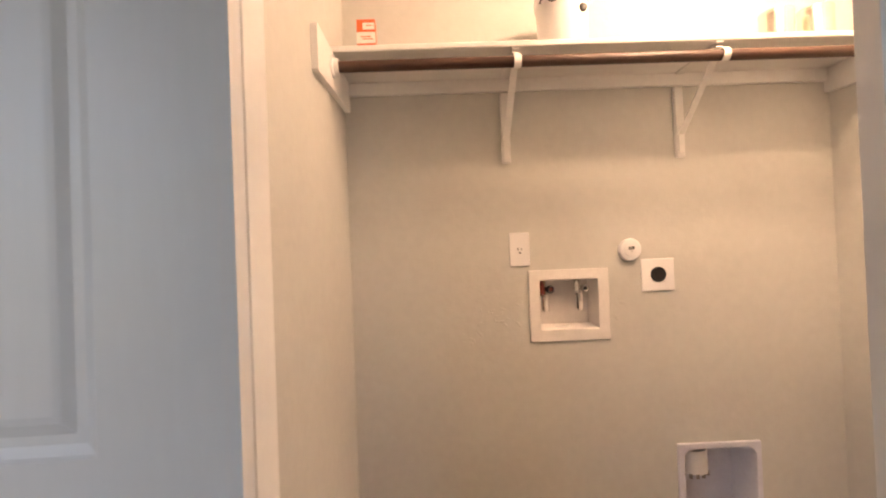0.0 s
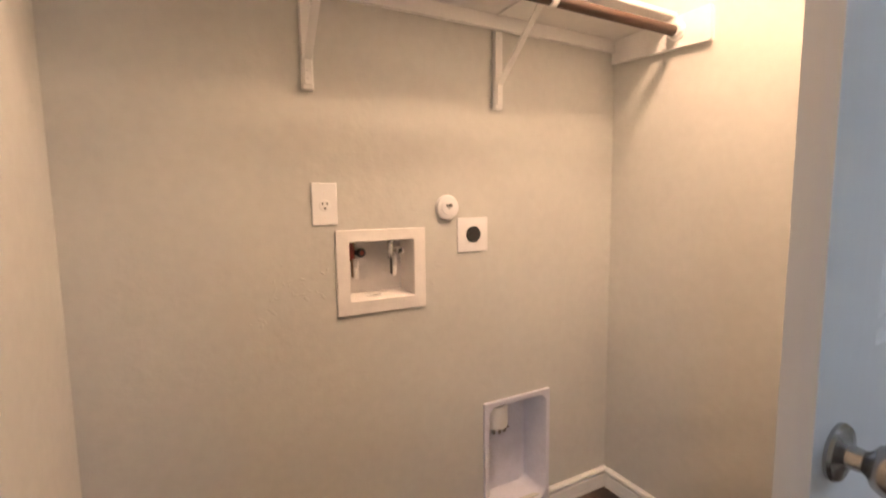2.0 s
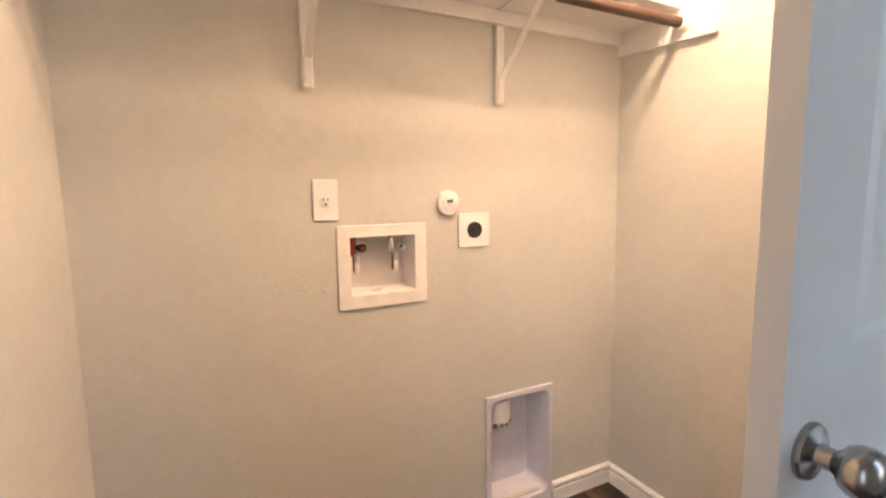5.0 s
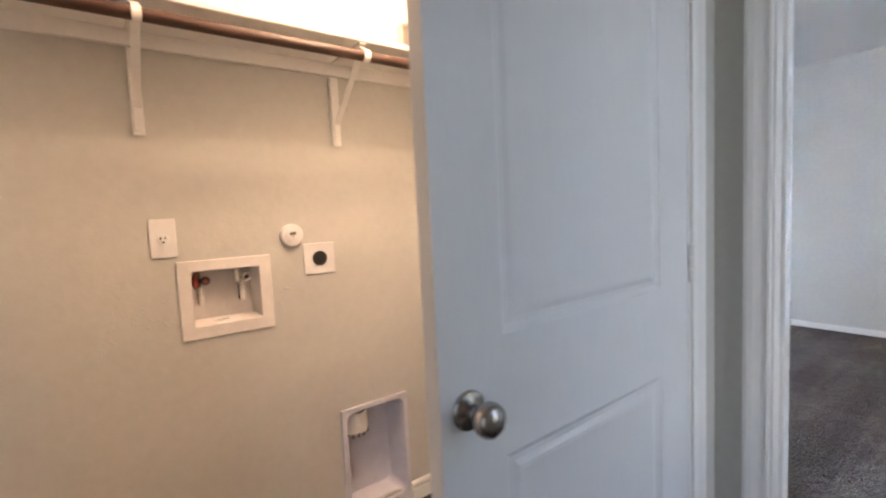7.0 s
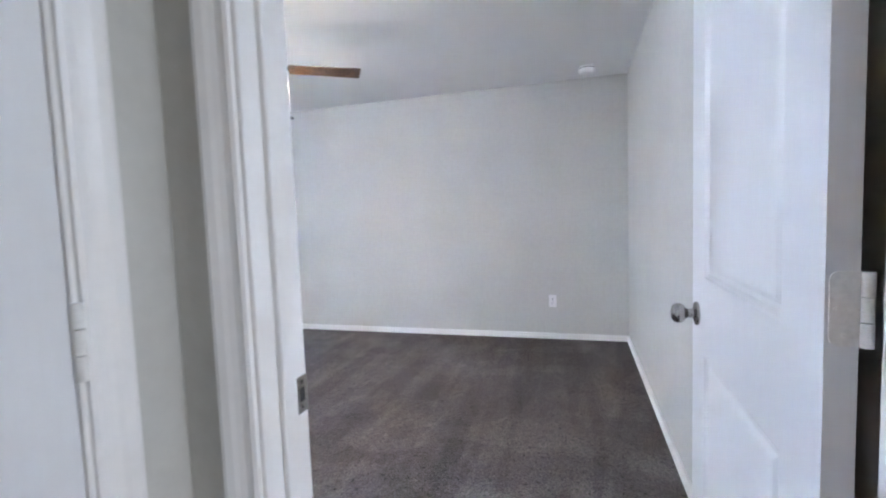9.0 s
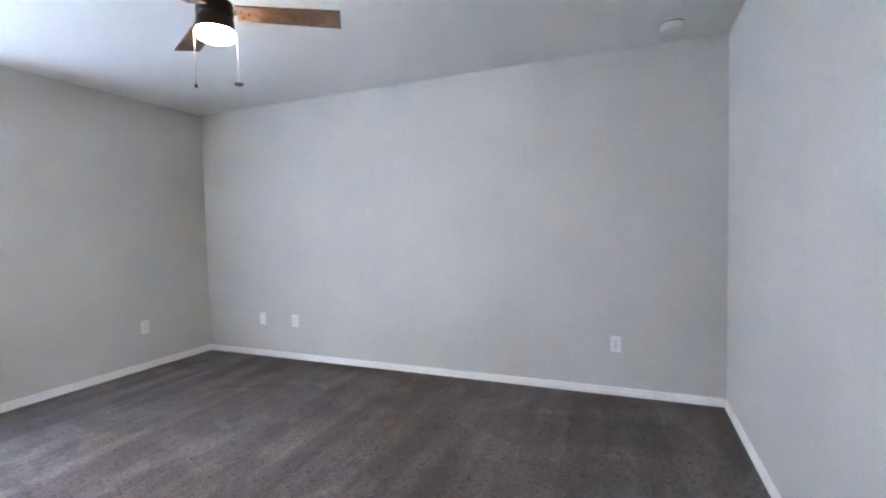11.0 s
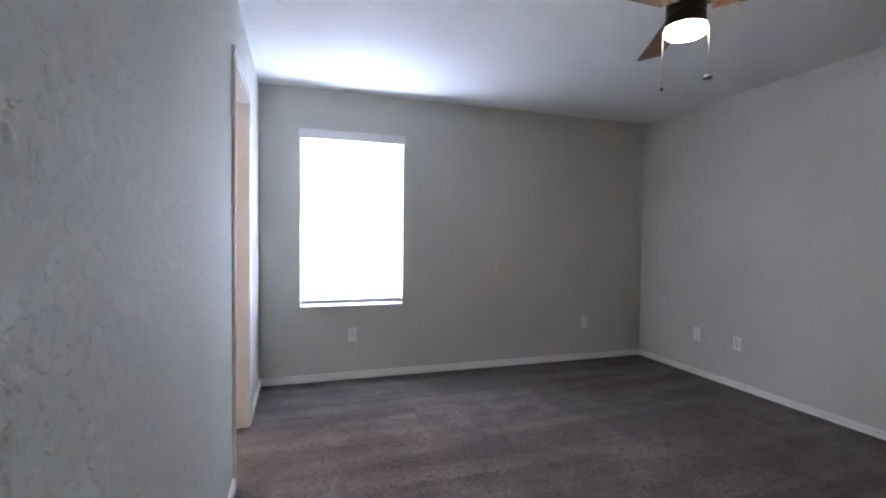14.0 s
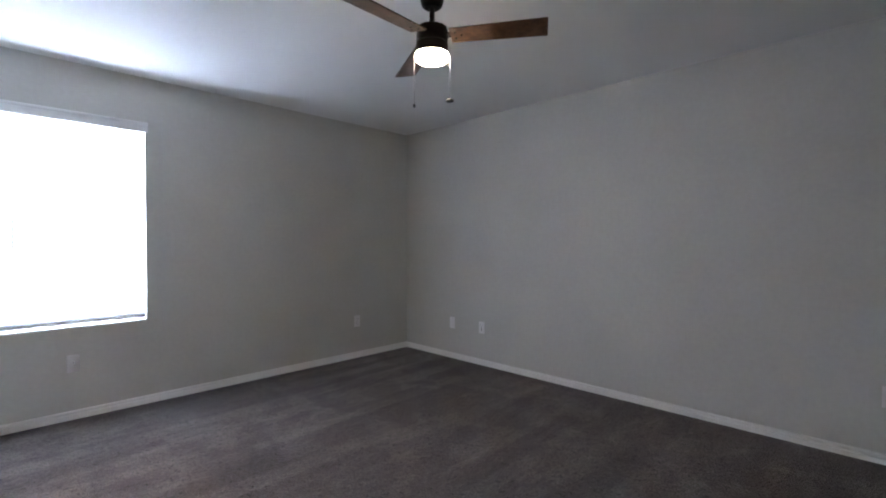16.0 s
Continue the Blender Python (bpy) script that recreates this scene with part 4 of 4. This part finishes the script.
# window with its blind
win = tagged(new("window_1"), "white framed window behind a closed blind", "window", kind="structure")
win.location = ((WX0 + WX1) / 2, BYN, WZ0)
wl = lambda a, b, bev=0.002: made(box, Vector(a) - win.location, Vector(b) - win.location, bev)
for nm, a, b in (("window_frame", (WX0, BYN + 0.088, WZ0), (WX0 + 0.04, BYN + 0.135, WZ1)), ("window_frame", (WX1 - 0.04, BYN + 0.088, WZ0), (WX1, BYN + 0.135, WZ1)),
                 ("window_frame", (WX0 + 0.04, BYN + 0.088, WZ1 - 0.04), (WX1 - 0.04, BYN + 0.135, WZ1)), ("window_frame", (WX0 + 0.04, BYN + 0.088, WZ0), (WX1 - 0.04, BYN + 0.135, WZ0 + 0.04)),
                 ("meeting_rail", (WX0 + 0.04, BYN + 0.092, 1.32), (WX1 - 0.04, BYN + 0.128, 1.36))):
    part(nm, wl(a, b), PLASTIC, win)
part("window_sill", wl((WX0 + 0.001, BYN - 0.003, WZ0), (WX1 - 0.001, BYN + 0.088, WZ0 + 0.012), 0.003), TRIM, win)
for z0, z1 in ((WZ0 + 0.04, 1.32), (1.36, WZ1 - 0.04)):
    pane = part("pane", wl((WX0 + 0.04, BYN + 0.108, z0), (WX1 - 0.04, BYN + 0.112, z1), 0), GLASS, win)
    pane.visible_shadow = False

bl = thing("window_blind", pose((WX0 + WX1) / 2, BYN + 0.03, WZ1), "white slatted blind, lowered and glowing with daylight", "blind")
loc = bl.location.copy()
ll = lambda a, b, bev=0.002: made(box, Vector(a) - loc, Vector(b) - loc, bev)
bm = ll((WX0 - 0.012, BYN - 0.022, WZ1 - 0.050), (WX1 + 0.014, BYN - 0.008, WZ1 + 0.020), 0.003)
box(bm, Vector((WX0 - 0.012, BYN - 0.028, WZ1 + 0.004)) - loc, Vector((WX1 + 0.014, BYN - 0.008, WZ1 + 0.024)) - loc, 0.003)
part("valance", bm, PLASTIC, bl)
part("head_rail", ll((WX0 + 0.006, BYN + 0.004, WZ1 - 0.045), (WX1 - 0.006, BYN + 0.056, WZ1 - 0.002)), PLASTIC, bl)
part("bottom_rail", ll((WX0 + 0.008, BYN + 0.006, WZ0 + 0.030), (WX1 - 0.008, BYN + 0.054, WZ0 + 0.050), 0.004), PLASTIC, bl)
bm = bmesh.new()
half = (WX1 - WX0) / 2 - 0.008
prism(bm, [(-0.0245, 0), (-0.012, 0.0022), (0.0, 0.003), (0.012, 0.0022), (0.0245, 0), (0.0245, -0.002), (0.012, 0.0002), (0, 0.001), (-0.012, 0.0002), (-0.0245, -0.002)], (-half, 0, 0), (0, 1, 0), (0, 0, 1), (2 * half, 0, 0))
slat_mesh = mesh_of("slat", bm, SLAT)
count = 31
for k in range(count):
    s = new("slat", slat_mesh)
    s.parent = bl
    s.matrix_basis = Matrix.Translation((0, 0, WZ0 + 0.092 + k * (WZ1 - 0.06 - WZ0 - 0.092) / (count - 1) - loc.z)) @ Matrix.Rotation(radians(-81), 4, "X")
for k in range(3):
    s = new("slat", slat_mesh)
    s.parent = bl
    s.matrix_basis = Matrix.Translation((0, 0, WZ0 + 0.0535 + 0.006 * k - loc.z)) @ Matrix.Rotation(radians(-3 - 3 * k), 4, "X")
for x in (WX0 + 0.15, (WX0 + WX1) / 2, WX1 - 0.15):
    for y in (BYN + 0.008, BYN + 0.052):
        part("ladder_cord", made(tube, Vector((x, y, WZ0 + 0.04)) - loc, Vector((x, y, WZ1 - 0.04)) - loc, 0.0012, 6), PLASTIC, bl)
# black puts the wand's silhouette against the glowing blind into its colour
part("tilt_wand", made(tube, Vector((2.685, BYN - 0.014, 1.14)) - loc, Vector((2.685, BYN - 0.014, WZ1 - 0.05)) - loc, 0.0042, 10), BLACK, bl, "slim tilt wand, blackened as a backlit silhouette", True)

# ---------------------------------------------------------------- laundry floor planks
PW, PL = 0.174, 1.22
bm = bmesh.new()
meshes = {}
for i in range(-2, 11):
    x0, x1 = 0.487 + i * PW, 0.487 + (i + 1) * PW
    x0, x1 = max(x0, LX0 - 0.01), min(x1, LX1 - 0.002)
    if x1 - x0 < 0.01:
        continue
    joint = {3: 1.562, 7: 1.72, 9: 2.08, -1: 1.86}.get(i)
    ys = sorted({HYN + 0.046, LYB + 0.01, *([joint] if joint else [])})
    for y0, y1 in zip(ys, ys[1:]):
        w, l = x1 - x0 - 0.0012, y1 - y0 - 0.0012
        key = (round(w, 4), round(l, 4))
        if key not in meshes:
            b2 = bmesh.new()
            box(b2, (-w / 2, -l / 2, -0.005), (w / 2, l / 2, 0.0), 0.0008)
            meshes[key] = mesh_of("plank", b2, PLANK)
        p = new("plank", meshes[key])
        p.parent = laundry_floor
        p.location = ((x0 + x1) / 2, (y0 + y1) / 2, 0.0)
